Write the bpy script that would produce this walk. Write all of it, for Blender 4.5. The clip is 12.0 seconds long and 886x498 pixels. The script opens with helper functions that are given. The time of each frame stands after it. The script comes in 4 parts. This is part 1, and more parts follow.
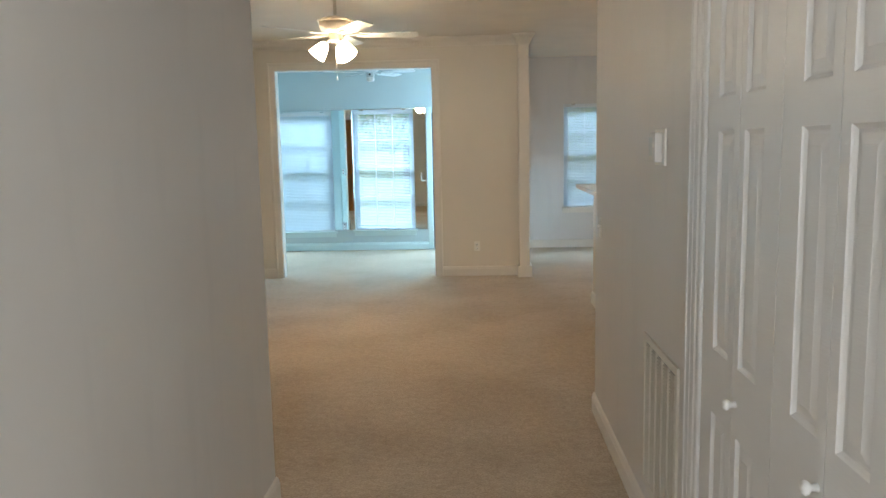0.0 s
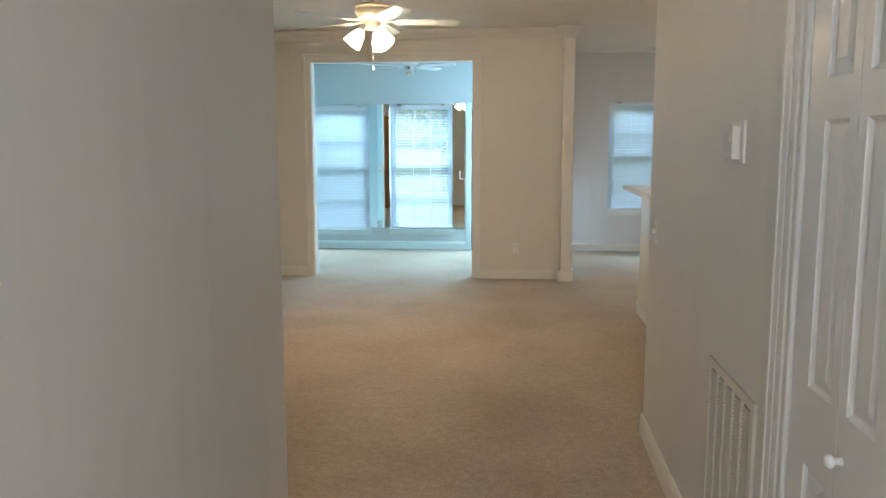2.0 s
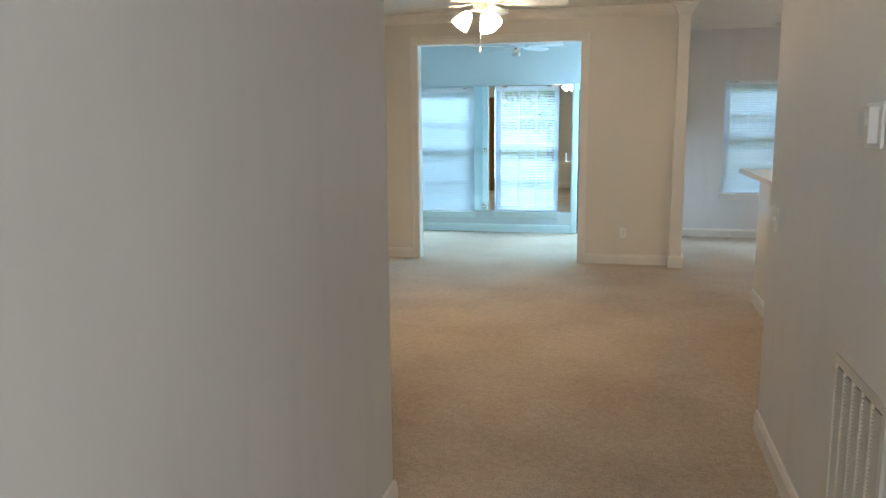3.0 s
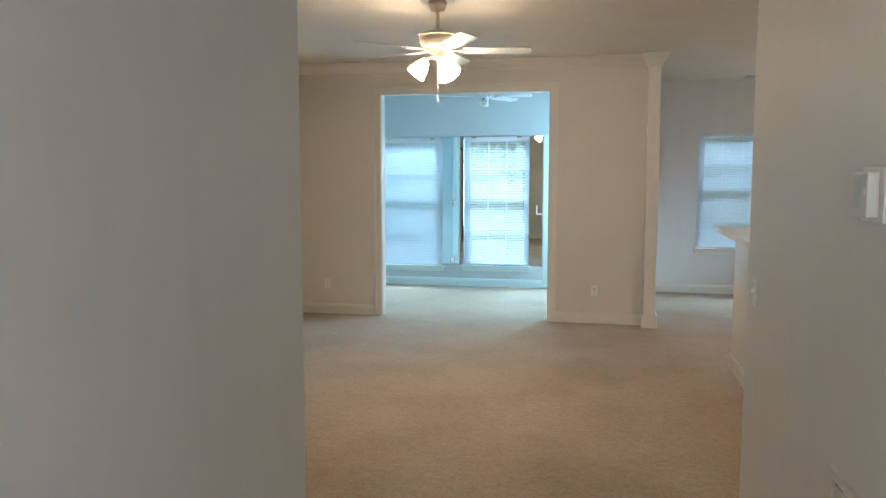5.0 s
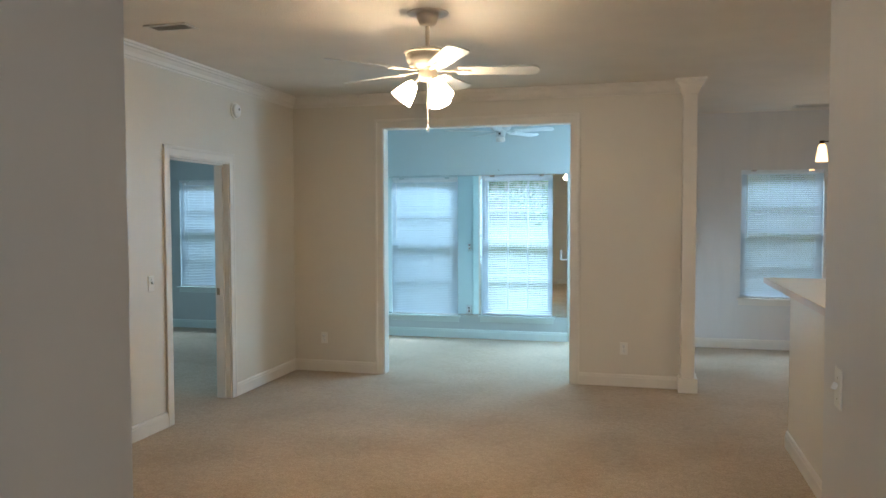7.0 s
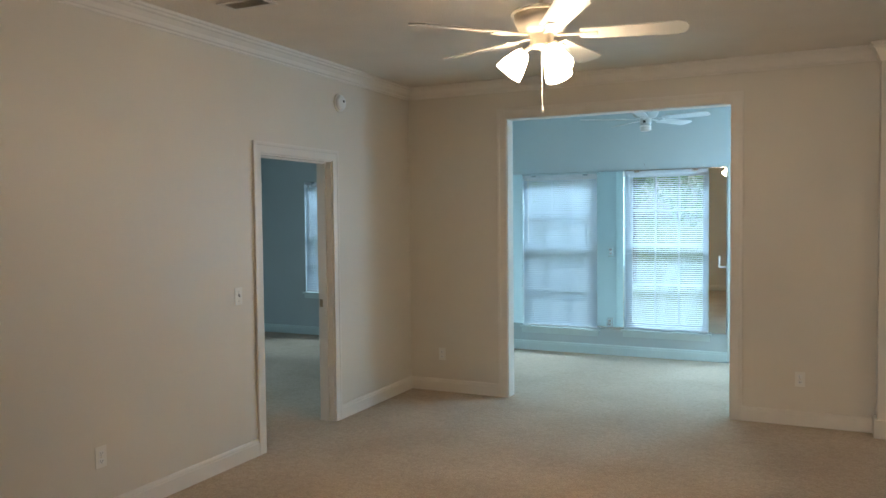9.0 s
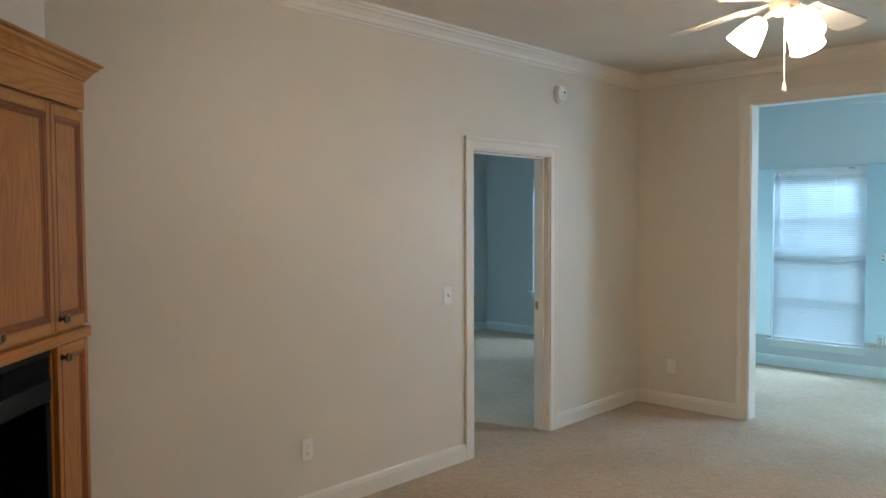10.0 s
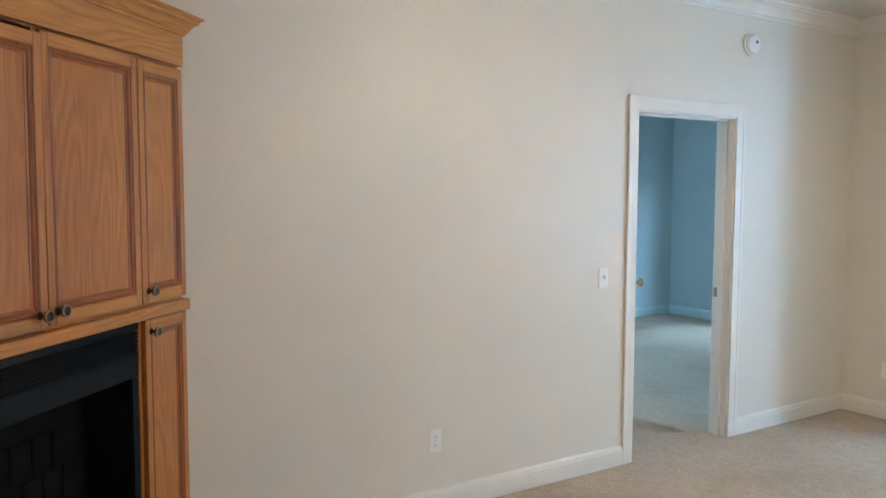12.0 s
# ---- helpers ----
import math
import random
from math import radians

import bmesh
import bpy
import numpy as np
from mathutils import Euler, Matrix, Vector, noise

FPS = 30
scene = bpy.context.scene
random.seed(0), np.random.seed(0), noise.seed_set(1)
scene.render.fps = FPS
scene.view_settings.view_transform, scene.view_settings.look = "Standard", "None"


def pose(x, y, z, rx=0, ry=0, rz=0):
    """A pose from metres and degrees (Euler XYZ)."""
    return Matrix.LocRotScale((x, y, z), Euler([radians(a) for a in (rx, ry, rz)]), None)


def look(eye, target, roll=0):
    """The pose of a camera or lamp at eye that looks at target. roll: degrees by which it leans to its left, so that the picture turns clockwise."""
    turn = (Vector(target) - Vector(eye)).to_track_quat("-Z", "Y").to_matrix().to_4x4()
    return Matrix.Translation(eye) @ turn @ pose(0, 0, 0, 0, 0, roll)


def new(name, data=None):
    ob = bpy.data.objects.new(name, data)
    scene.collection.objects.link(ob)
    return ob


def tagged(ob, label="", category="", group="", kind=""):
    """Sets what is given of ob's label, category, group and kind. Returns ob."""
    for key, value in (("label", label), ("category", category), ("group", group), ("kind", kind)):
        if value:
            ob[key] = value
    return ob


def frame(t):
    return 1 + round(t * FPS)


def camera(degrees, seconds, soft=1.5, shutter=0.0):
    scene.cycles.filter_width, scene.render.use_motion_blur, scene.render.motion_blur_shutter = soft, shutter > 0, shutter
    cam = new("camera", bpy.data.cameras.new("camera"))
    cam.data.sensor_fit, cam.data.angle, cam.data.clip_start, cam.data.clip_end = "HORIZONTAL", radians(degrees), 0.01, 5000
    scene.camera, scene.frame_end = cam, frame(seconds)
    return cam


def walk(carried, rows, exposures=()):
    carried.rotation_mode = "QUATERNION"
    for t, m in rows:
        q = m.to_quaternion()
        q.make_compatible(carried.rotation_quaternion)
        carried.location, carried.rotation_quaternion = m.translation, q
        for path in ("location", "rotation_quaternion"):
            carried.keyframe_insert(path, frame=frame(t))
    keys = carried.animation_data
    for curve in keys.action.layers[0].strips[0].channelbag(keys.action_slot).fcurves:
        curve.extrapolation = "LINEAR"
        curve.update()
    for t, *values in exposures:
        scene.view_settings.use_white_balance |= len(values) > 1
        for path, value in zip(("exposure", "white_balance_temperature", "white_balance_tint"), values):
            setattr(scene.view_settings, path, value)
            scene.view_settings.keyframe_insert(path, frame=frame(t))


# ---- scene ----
cam = camera(60.1, 12.0)
PATH = [
    (0, (-0.123, -0.427, 1.562), (-0.216, 1.553, 1.292), -1.2),
    (0.5, (-0.071, -0.333, 1.563), (-0.172, 1.647, 1.302), -0.9),
    (1, (-0.065, -0.254, 1.549), (-0.185, 1.726, 1.292), -0.8),
    (1.5, (-0.105, -0.167, 1.545), (-0.248, 1.811, 1.289), -0.7),
    (2, (-0.141, -0.072, 1.532), (-0.33, 1.9, 1.261), -0.1),
    (2.5, (-0.191, -0.044, 1.526), (-0.481, 1.91, 1.212), -1.5),
    (3, (-0.159, -0.05, 1.543), (-0.611, 1.872, 1.226), -0.4),
    (3.2, (-0.131, -0.04, 1.542), (-0.603, 1.878, 1.225), 0.7),
    (4.8, (-0.116, 0.336, 1.604), (-0.531, 2.283, 1.404), 0.1),
    (5, (-0.086, 0.427, 1.585), (-0.489, 2.376, 1.39), 0.0),
    (5.5, (-0.009, 0.643, 1.607), (-0.405, 2.596, 1.432), 0.2),
    (6, (0.032, 0.866, 1.593), (-0.387, 2.816, 1.443), 0.3),
    (6.5, (-0.007, 1.106, 1.603), (-0.44, 3.056, 1.493), 0.4),
    (6.7, (-0.013, 1.219, 1.592), (-0.465, 3.165, 1.499), 0.2),
    (8.3, (0.049, 1.977, 1.608), (-0.665, 3.842, 1.504), 0.3),
    (8.5, (-0.017, 2.067, 1.613), (-0.748, 3.926, 1.514), 0.6),
    (9, (-0.097, 2.315, 1.602), (-0.957, 4.118, 1.519), -0.6),
    (9.5, (-0.081, 2.544, 1.622), (-1.22, 4.186, 1.538), -0.9),
    (10, (-0.124, 2.688, 1.606), (-1.499, 4.138, 1.521), -0.2),
    (10.5, (-0.195, 2.813, 1.592), (-1.778, 4.032, 1.488), -0.7),
    (11, (-0.276, 2.924, 1.585), (-1.949, 4.014, 1.479), -0.3),
    (11.5, (-0.353, 3.104, 1.569), (-2.068, 4.126, 1.439), -0.5),
    (12, (-0.315, 3.204, 1.578), (-2.004, 4.265, 1.429), 0.2),
]
# seconds and stops, kelvin, tint
EXPOSURES = [(0, 1.22, 6350, 10), (3.0, 1.24, 6150, 10), (5.0, 1.19, 6060, 10), (6.5, 1.07, 6150, 11), (8.5, 0.75, 6620, 12), (9.5, 0.85, 6350, 13), (10.5, 1.46, 6150, 13), (11.0, 1.92, 5650, 12), (11.5, 1.95, 5500, 11), (12.0, 1.86, 5450, 10)]
walk(cam, [(t, look(eye, target, roll)) for t, eye, target, roll in PATH], EXPOSURES)

# ---- world, sun, large lights ----
world = bpy.data.worlds.new("world")
scene.world = world
world.use_nodes = True
wn = world.node_tree.nodes
sky = wn.new("ShaderNodeTexSky")
sky.sky_type = "NISHITA"
sky.sun_disc = False
sky.sun_elevation = radians(38)
sky.sun_rotation = radians(200)
sky.air_density = 1.2
sky.dust_density = 3.0
world.node_tree.links.new(sky.outputs[0], wn["Background"].inputs[0])
wn["Background"].inputs[1].default_value = 0.15

sun_data = bpy.data.lights.new("sun", "SUN")
sun_data.energy = 5.0
sun_data.angle = radians(12)
sun_data.color = (1.0, 0.96, 0.9)
sun = new("sun", sun_data)
sun.matrix_world = look((0, 0, 30), (0 + 9, 30 * 0.9, 0))

# daylight at the windows: the sky above the lawn, let in from outside and above each opening
def sky_light(name, eye, target, w, h, energy, color=(0.54, 0.80, 1.0)):
    d = bpy.data.lights.new(name, "AREA")
    d.shape, d.size, d.size_y, d.energy, d.color = "RECTANGLE", w, h, energy, color
    o = new(name, d)
    o.matrix_world = look(eye, target)
    return o


for wx, e in ((-2.73, 50), (-1.52, 60), (1.59, 50), (-5.88, 60)):
    sky_light("sky_light", (wx, 12.7, 3.15), (wx, 11.03, 1.0), 1.6, 1.3, e * 2.1)
sky_light("glass_door_light", (-0.36, 11.35, 1.05), (-0.36, 10.0, 0.9), 0.72, 1.8, 10, (0.44, 0.73, 1.0))
# added lamp for daylight from the right; that solid wall has no window
sky_light("sunroom_side_window_light", (0.165, 10.45, 1.25), (-2, 9.6, 0.9), 0.85, 1.8, 46, (0.44, 0.73, 1.0))
# added cool fill for the dining room, at a solid east wall
sky_light("dining_east_window_light", (4.28, 8.5, 1.4), (0, 8.5, 2.5), 1.6, 1.4, 9, (0.78, 0.88, 1.0))
# unseen fill added to brighten the bedroom; no window in this wall
sky_light("bedroom_west_window_light", (-7.16, 6.6, 1.4), (-4, 7.2, 1.0), 1.2, 1.4, 34)
# the lamp on the kitchen ceiling behind the half wall, whose light stops at the hall's corner
sky_light("kitchen_ceiling_light", (2.5, 5.78, 2.72), (2.5, 5.78, 0.0), 0.25, 0.25, 9, (1.0, 0.82, 0.60))
# two unseen fills added behind the camera to light the hall; no windows there
sky_light("foyer_window_light", (-0.25, -3.18, 1.55), (-0.25, 0, 1.2), 0.9, 1.3, 27, (0.90, 0.95, 1.0))
sky_light("foyer_side_window_light", (0.52, -1.9, 1.5), (-1.5, -1.1, 1.3), 0.9, 1.4, 30, (0.78, 0.89, 1.0))

# ---- materials ----
CEIL = 2.79


def mat(name, color, rough=0.6, metal=0.0, var=0.06, scale=6.0, bump=0.0, bump_scale=200.0, bump_dist=0.002, coat=0.0, spec=0.5):
    m = bpy.data.materials.new(name)
    m.use_nodes = True
    nt = m.node_tree
    b = nt.nodes["Principled BSDF"]
    b.inputs["Roughness"].default_value = rough
    b.inputs["Metallic"].default_value = metal
    b.inputs["Specular IOR Level"].default_value = spec
    b.inputs["Coat Weight"].default_value = coat
    tc = nt.nodes.new("ShaderNodeTexCoord")
    n1 = nt.nodes.new("ShaderNodeTexNoise")
    n1.inputs["Scale"].default_value = scale
    n1.inputs["Detail"].default_value = 5.0
    nt.links.new(tc.outputs["Object"], n1.inputs["Vector"])
    r = nt.nodes.new("ShaderNodeValToRGB")
    r.color_ramp.elements[0].position, r.color_ramp.elements[1].position = 0.3, 0.7
    r.color_ramp.elements[0].color = (*[c * (1 - var) for c in color], 1)
    r.color_ramp.elements[1].color = (*[min(1, c * (1 + var)) for c in color], 1)
    nt.links.new(n1.outputs["Fac"], r.inputs["Fac"])
    nt.links.new(r.outputs["Color"], b.inputs["Base Color"])
    rr = nt.nodes.new("ShaderNodeMapRange")
    rr.inputs["To Min"].default_value, rr.inputs["To Max"].default_value = max(0, rough - 0.06), min(1, rough + 0.06)
    nt.links.new(n1.outputs["Fac"], rr.inputs["Value"])
    nt.links.new(rr.outputs["Result"], b.inputs["Roughness"])
    if bump:
        n2 = nt.nodes.new("ShaderNodeTexNoise")
        n2.inputs["Scale"].default_value = bump_scale
        n2.inputs["Detail"].default_value = 3.0
        nt.links.new(tc.outputs["Object"], n2.inputs["Vector"])
        bp = nt.nodes.new("ShaderNodeBump")
        bp.inputs["Strength"].default_value = bump
        bp.inputs["Distance"].default_value = bump_dist
        nt.links.new(n2.outputs["Fac"], bp.inputs["Height"])
        nt.links.new(bp.outputs["Normal"], b.inputs["Normal"])
    return m


def glow(name, color, strength):
    m = mat(name, color, 0.3)
    b = m.node_tree.nodes["Principled BSDF"]
    b.inputs["Emission Color"].default_value = (*color, 1)
    b.inputs["Emission Strength"].default_value = strength
    return m


def carpet_material():
    m = mat("carpet", (0.40, 0.32, 0.235), 0.95, spec=0.1)
    nt = m.node_tree
    b = nt.nodes["Principled BSDF"]
    tc = nt.nodes.new("ShaderNodeTexCoord")
    big, mid, fine = (nt.nodes.new("ShaderNodeTexNoise") for _ in range(3))
    for n, s, d in ((big, 1.3, 3.0), (mid, 24.0, 8.0), (fine, 95.0, 5.0)):
        n.inputs["Scale"].default_value, n.inputs["Detail"].default_value = s, d
    stretch = nt.nodes.new("ShaderNodeMapping")
    stretch.inputs["Scale"].default_value = (1.0, 1.15, 1)
    stretch.inputs["Rotation"].default_value = (0, 0, 0.3)
    nt.links.new(tc.outputs["Object"], stretch.inputs["Vector"])
    mid.inputs["Distortion"].default_value = 1.0
    nt.links.new(stretch.outputs[0], mid.inputs["Vector"])
    nt.links.new(tc.outputs["Object"], big.inputs["Vector"])
    nt.links.new(tc.outputs["Object"], fine.inputs["Vector"])
    ramp = nt.nodes.new("ShaderNodeValToRGB")
    ramp.color_ramp.elements[0].position, ramp.color_ramp.elements[1].position = 0.36, 0.64
    ramp.color_ramp.elements[0].color = (0.50, 0.388, 0.272, 1)
    ramp.color_ramp.elements[1].color = (0.595, 0.476, 0.342, 1)
    nt.links.new(mid.outputs["Fac"], ramp.inputs["Fac"])
    mix = nt.nodes.new("ShaderNodeMixRGB")
    mix.blend_type, mix.inputs["Fac"].default_value = "MULTIPLY", 0.55
    gain = nt.nodes.new("ShaderNodeValToRGB")
    gain.color_ramp.elements[0].position, gain.color_ramp.elements[1].position = 0.35, 0.6
    gain.color_ramp.elements[0].color = (0.72, 0.67, 0.58, 1)
    gain.color_ramp.elements[1].color = (1, 1, 1, 1)
    nt.links.new(big.outputs["Fac"], gain.inputs["Fac"])
    nt.links.new(ramp.outputs["Color"], mix.inputs["Color1"])
    nt.links.new(gain.outputs["Color"], mix.inputs["Color2"])
    mix2 = nt.nodes.new("ShaderNodeMixRGB")
    mix2.blend_type, mix2.inputs["Fac"].default_value = "MULTIPLY", 0.7
    g2 = nt.nodes.new("ShaderNodeValToRGB")
    g2.color_ramp.elements[0].position, g2.color_ramp.elements[1].position = 0.3, 0.6
    g2.color_ramp.elements[0].color = (0.6, 0.58, 0.55, 1)
    nt.links.new(fine.outputs["Fac"], g2.inputs["Fac"])
    nt.links.new(mix.outputs["Color"], mix2.inputs["Color1"])
    nt.links.new(g2.outputs["Color"], mix2.inputs["Color2"])
    nt.links.new(mix2.outputs["Color"], b.inputs["Base Color"])
    add = nt.nodes.new("ShaderNodeMath")
    add.operation = "MULTIPLY_ADD"
    nt.links.new(mid.outputs["Fac"], add.inputs[0])
    add.inputs[1].default_value = 1.0
    nt.links.new(fine.outputs["Fac"], add.inputs[2])
    bp = nt.nodes.new("ShaderNodeBump")
    bp.inputs["Strength"].default_value, bp.inputs["Distance"].default_value = 0.6, 0.003
    nt.links.new(add.outputs[0], bp.inputs["Height"])
    nt.links.new(bp.outputs["Normal"], b.inputs["Normal"])
    b.inputs["Sheen Weight"].default_value = 0.25
    return m


def ceiling_material():
    m = mat("ceiling_texture", (0.78, 0.71, 0.61), 0.9, var=0.03, scale=3.0)
    nt = m.node_tree
    tc = nt.nodes.new("ShaderNodeTexCoord")
    v = nt.nodes.new("ShaderNodeTexVoronoi")
    v.inputs["Scale"].default_value = 95.0
    n = nt.nodes.new("ShaderNodeTexNoise")
    n.inputs["Scale"].default_value, n.inputs["Detail"].default_value = 110.0, 4.0
    nt.links.new(tc.outputs["Object"], v.inputs["Vector"])
    nt.links.new(tc.outputs["Object"], n.inputs["Vector"])
    mul = nt.nodes.new("ShaderNodeMath")
    mul.operation = "ADD"
    nt.links.new(v.outputs["Distance"], mul.inputs[0])
    nt.links.new(n.outputs["Fac"], mul.inputs[1])
    bp = nt.nodes.new("ShaderNodeBump")
    bp.inputs["Strength"].default_value, bp.inputs["Distance"].default_value = 0.5, 0.004
    nt.links.new(mul.outputs[0], bp.inputs["Height"])
    nt.links.new(bp.outputs["Normal"], nt.nodes["Principled BSDF"].inputs["Normal"])
    return m


def oak_material(name, grain_axis, color, deep, pale):
    """Stained oak: arched growth rings drawn out along the local X or Z axis, pale bands between them, and fine pores."""
    m = bpy.data.materials.new(name)
    m.use_nodes = True
    nt = m.node_tree
    b = nt.nodes["Principled BSDF"]
    tc, info = nt.nodes.new("ShaderNodeTexCoord"), nt.nodes.new("ShaderNodeObjectInfo")
    shift = nt.nodes.new("ShaderNodeMath")
    shift.operation, shift.inputs[1].default_value = "MULTIPLY", 7.0
    nt.links.new(info.outputs["Random"], shift.inputs[0])
    off = nt.nodes.new("ShaderNodeVectorMath")
    off.operation = "ADD"
    nt.links.new(tc.outputs["Object"], off.inputs[0])
    nt.links.new(shift.outputs[0], off.inputs[1])

    def noise(along, scale, detail, rough=0.5):
        mp, n = nt.nodes.new("ShaderNodeMapping"), nt.nodes.new("ShaderNodeTexNoise")
        mp.inputs["Scale"].default_value = (1, 1, along) if grain_axis == "Z" else (along, 1, 1)
        n.inputs["Scale"].default_value, n.inputs["Detail"].default_value, n.inputs["Roughness"].default_value = scale, detail, rough
        nt.links.new(off.outputs[0], mp.inputs["Vector"])
        nt.links.new(mp.outputs[0], n.inputs["Vector"])
        return n

    def blend(kind, amount, first, second):
        mix = nt.nodes.new("ShaderNodeMixRGB")
        mix.blend_type, mix.inputs["Fac"].default_value = kind, amount
        nt.links.new(first, mix.inputs["Color1"])
        nt.links.new(second, mix.inputs["Color2"])
        return mix.outputs["Color"]

    rings = noise(0.16, 6.5, 1.0)
    mul = nt.nodes.new("ShaderNodeMath")
    mul.operation, mul.inputs[1].default_value = "MULTIPLY", 26.0
    nt.links.new(rings.outputs["Fac"], mul.inputs[0])
    fr = nt.nodes.new("ShaderNodeMath")
    fr.operation, fr.inputs[1].default_value = "PINGPONG", 1.0
    nt.links.new(mul.outputs[0], fr.inputs[0])
    ramp = nt.nodes.new("ShaderNodeValToRGB")
    e = ramp.color_ramp.elements
    e[0].position, e[0].color = 0.0, (*deep, 1)
    e[1].position, e[1].color = 1.0, (*pale, 1)
    mid = e.new(0.38)
    mid.color = (*color, 1)
    nt.links.new(fr.outputs[0], ramp.inputs["Fac"])
    flat = nt.nodes.new("ShaderNodeRGB")
    flat.outputs[0].default_value = (*color, 1)
    where = noise(0.5, 5.0, 2.0)
    wr = nt.nodes.new("ShaderNodeMapRange")
    wr.inputs["From Min"].default_value, wr.inputs["From Max"].default_value = 0.40, 0.62
    nt.links.new(where.outputs["Fac"], wr.inputs["Value"])
    figure = nt.nodes.new("ShaderNodeMixRGB")
    nt.links.new(wr.outputs["Result"], figure.inputs["Fac"])
    nt.links.new(flat.outputs[0], figure.inputs["Color1"])
    nt.links.new(ramp.outputs["Color"], figure.inputs["Color2"])
    pores = noise(0.035, 190.0, 3.0)
    pr = nt.nodes.new("ShaderNodeValToRGB")
    pr.color_ramp.elements[0].position, pr.color_ramp.elements[1].position = 0.36, 0.55
    pr.color_ramp.elements[0].color = (0.62, 0.50, 0.42, 1)
    nt.links.new(pores.outputs["Fac"], pr.inputs["Fac"])
    tone = noise(0.3, 2.2, 2.0)
    tr = nt.nodes.new("ShaderNodeValToRGB")
    tr.color_ramp.elements[0].position, tr.color_ramp.elements[1].position = 0.35, 0.65
    tr.color_ramp.elements[0].color, tr.color_ramp.elements[1].color = (0.86, 0.79, 0.72, 1), (1, 1, 1, 1)
    nt.links.new(tone.outputs["Fac"], tr.inputs["Fac"])
    c = blend("MULTIPLY", 0.45, figure.outputs["Color"], pr.outputs["Color"])
    c = blend("MULTIPLY", 0.8, c, tr.outputs["Color"])
    nt.links.new(c, b.inputs["Base Color"])
    bp = nt.nodes.new("ShaderNodeBump")
    bp.inputs["Strength"].default_value, bp.inputs["Distance"].default_value = 0.2, 0.0008
    nt.links.new(pores.outputs["Fac"], bp.inputs["Height"])
    nt.links.new(bp.outputs["Normal"], b.inputs["Normal"])
    b.inputs["Roughness"].default_value = 0.40
    return m


def blind_material(name, color, through_part):
    m = bpy.data.materials.new(name)
    m.use_nodes = True
    nt = m.node_tree
    b = nt.nodes["Principled BSDF"]
    b.inputs["Base Color"].default_value = (*color, 1)
    b.inputs["Roughness"].default_value = 0.45
    t = nt.nodes.new("ShaderNodeBsdfTranslucent")
    t.inputs["Color"].default_value = (*color, 1)
    mix = nt.nodes.new("ShaderNodeMixShader")
    mix.inputs["Fac"].default_value = through_part
    out = nt.nodes["Material Output"]
    nt.links.new(b.outputs[0], mix.inputs[1])
    nt.links.new(t.outputs[0], mix.inputs[2])
    nt.links.new(mix.outputs[0], out.inputs["Surface"])
    return m


def glass_material():
    m = bpy.data.materials.new("window_glass")
    m.use_nodes = True
    nt = m.node_tree
    nt.nodes.remove(nt.nodes["Principled BSDF"])
    tr, gl = nt.nodes.new("ShaderNodeBsdfTransparent"), nt.nodes.new("ShaderNodeBsdfGlossy")
    tr.inputs["Color"].default_value = (0.93, 0.97, 0.96, 1)
    gl.inputs["Roughness"].default_value = 0.02
    fres = nt.nodes.new("ShaderNodeFresnel")
    mix = nt.nodes.new("ShaderNodeMixShader")
    nt.links.new(fres.outputs[0], mix.inputs[0])
    nt.links.new(tr.outputs[0], mix.inputs[1])
    nt.links.new(gl.outputs[0], mix.inputs[2])
    nt.links.new(mix.outputs[0], nt.nodes["Material Output"].inputs["Surface"])
    return m


def leaf_material():
    m = mat("leaves", (0.12, 0.20, 0.06), 0.5, var=0.5, scale=2.0)
    nt = m.node_tree
    b, out = nt.nodes["Principled BSDF"], nt.nodes["Material Output"]
    t, mix = nt.nodes.new("ShaderNodeBsdfTranslucent"), nt.nodes.new("ShaderNodeMixShader")
    t.inputs["Color"].default_value = (0.26, 0.42, 0.10, 1)
    mix.inputs["Fac"].default_value = 0.45
    nt.links.new(b.outputs[0], mix.inputs[1])
    nt.links.new(t.outputs[0], mix.inputs[2])
    nt.links.new(mix.outputs[0], out.inputs["Surface"])
    return m


WALL = mat("wall_paint_cream", (0.725, 0.665, 0.565), 0.44, var=0.02, scale=1.5, bump=0.12, bump_scale=140, bump_dist=0.0015)
WALL_COOL = mat("wall_paint_gray", (0.70, 0.67, 0.63), 0.5, var=0.025, scale=1.5, bump=0.12, bump_scale=140, bump_dist=0.0015)


def smeared(m, amount):
    """Old hand-height smears running down a painted wall."""
    nt = m.node_tree
    b = nt.nodes["Principled BSDF"]
    src = b.inputs["Base Color"].links[0].from_socket
    tc, mp, n, r, mix = (nt.nodes.new(k) for k in ("ShaderNodeTexCoord", "ShaderNodeMapping", "ShaderNodeTexNoise", "ShaderNodeValToRGB", "ShaderNodeMixRGB"))
    mp.inputs["Scale"].default_value = (5, 5, 0.9)
    n.inputs["Scale"].default_value, n.inputs["Detail"].default_value = 1.6, 3.0
    nt.links.new(tc.outputs["Object"], mp.inputs["Vector"])
    nt.links.new(mp.outputs[0], n.inputs["Vector"])
    r.color_ramp.elements[0].position, r.color_ramp.elements[1].position = 0.30, 0.46
    r.color_ramp.elements[0].color = (1 - amount, 1 - amount, 1 - amount, 1)
    nt.links.new(n.outputs["Fac"], r.inputs["Fac"])
    mix.blend_type, mix.inputs["Fac"].default_value = "MULTIPLY", 1.0
    nt.links.new(src, mix.inputs["Color1"])
    nt.links.new(r.outputs["Color"], mix.inputs["Color2"])
    nt.links.new(mix.outputs["Color"], b.inputs["Base Color"])


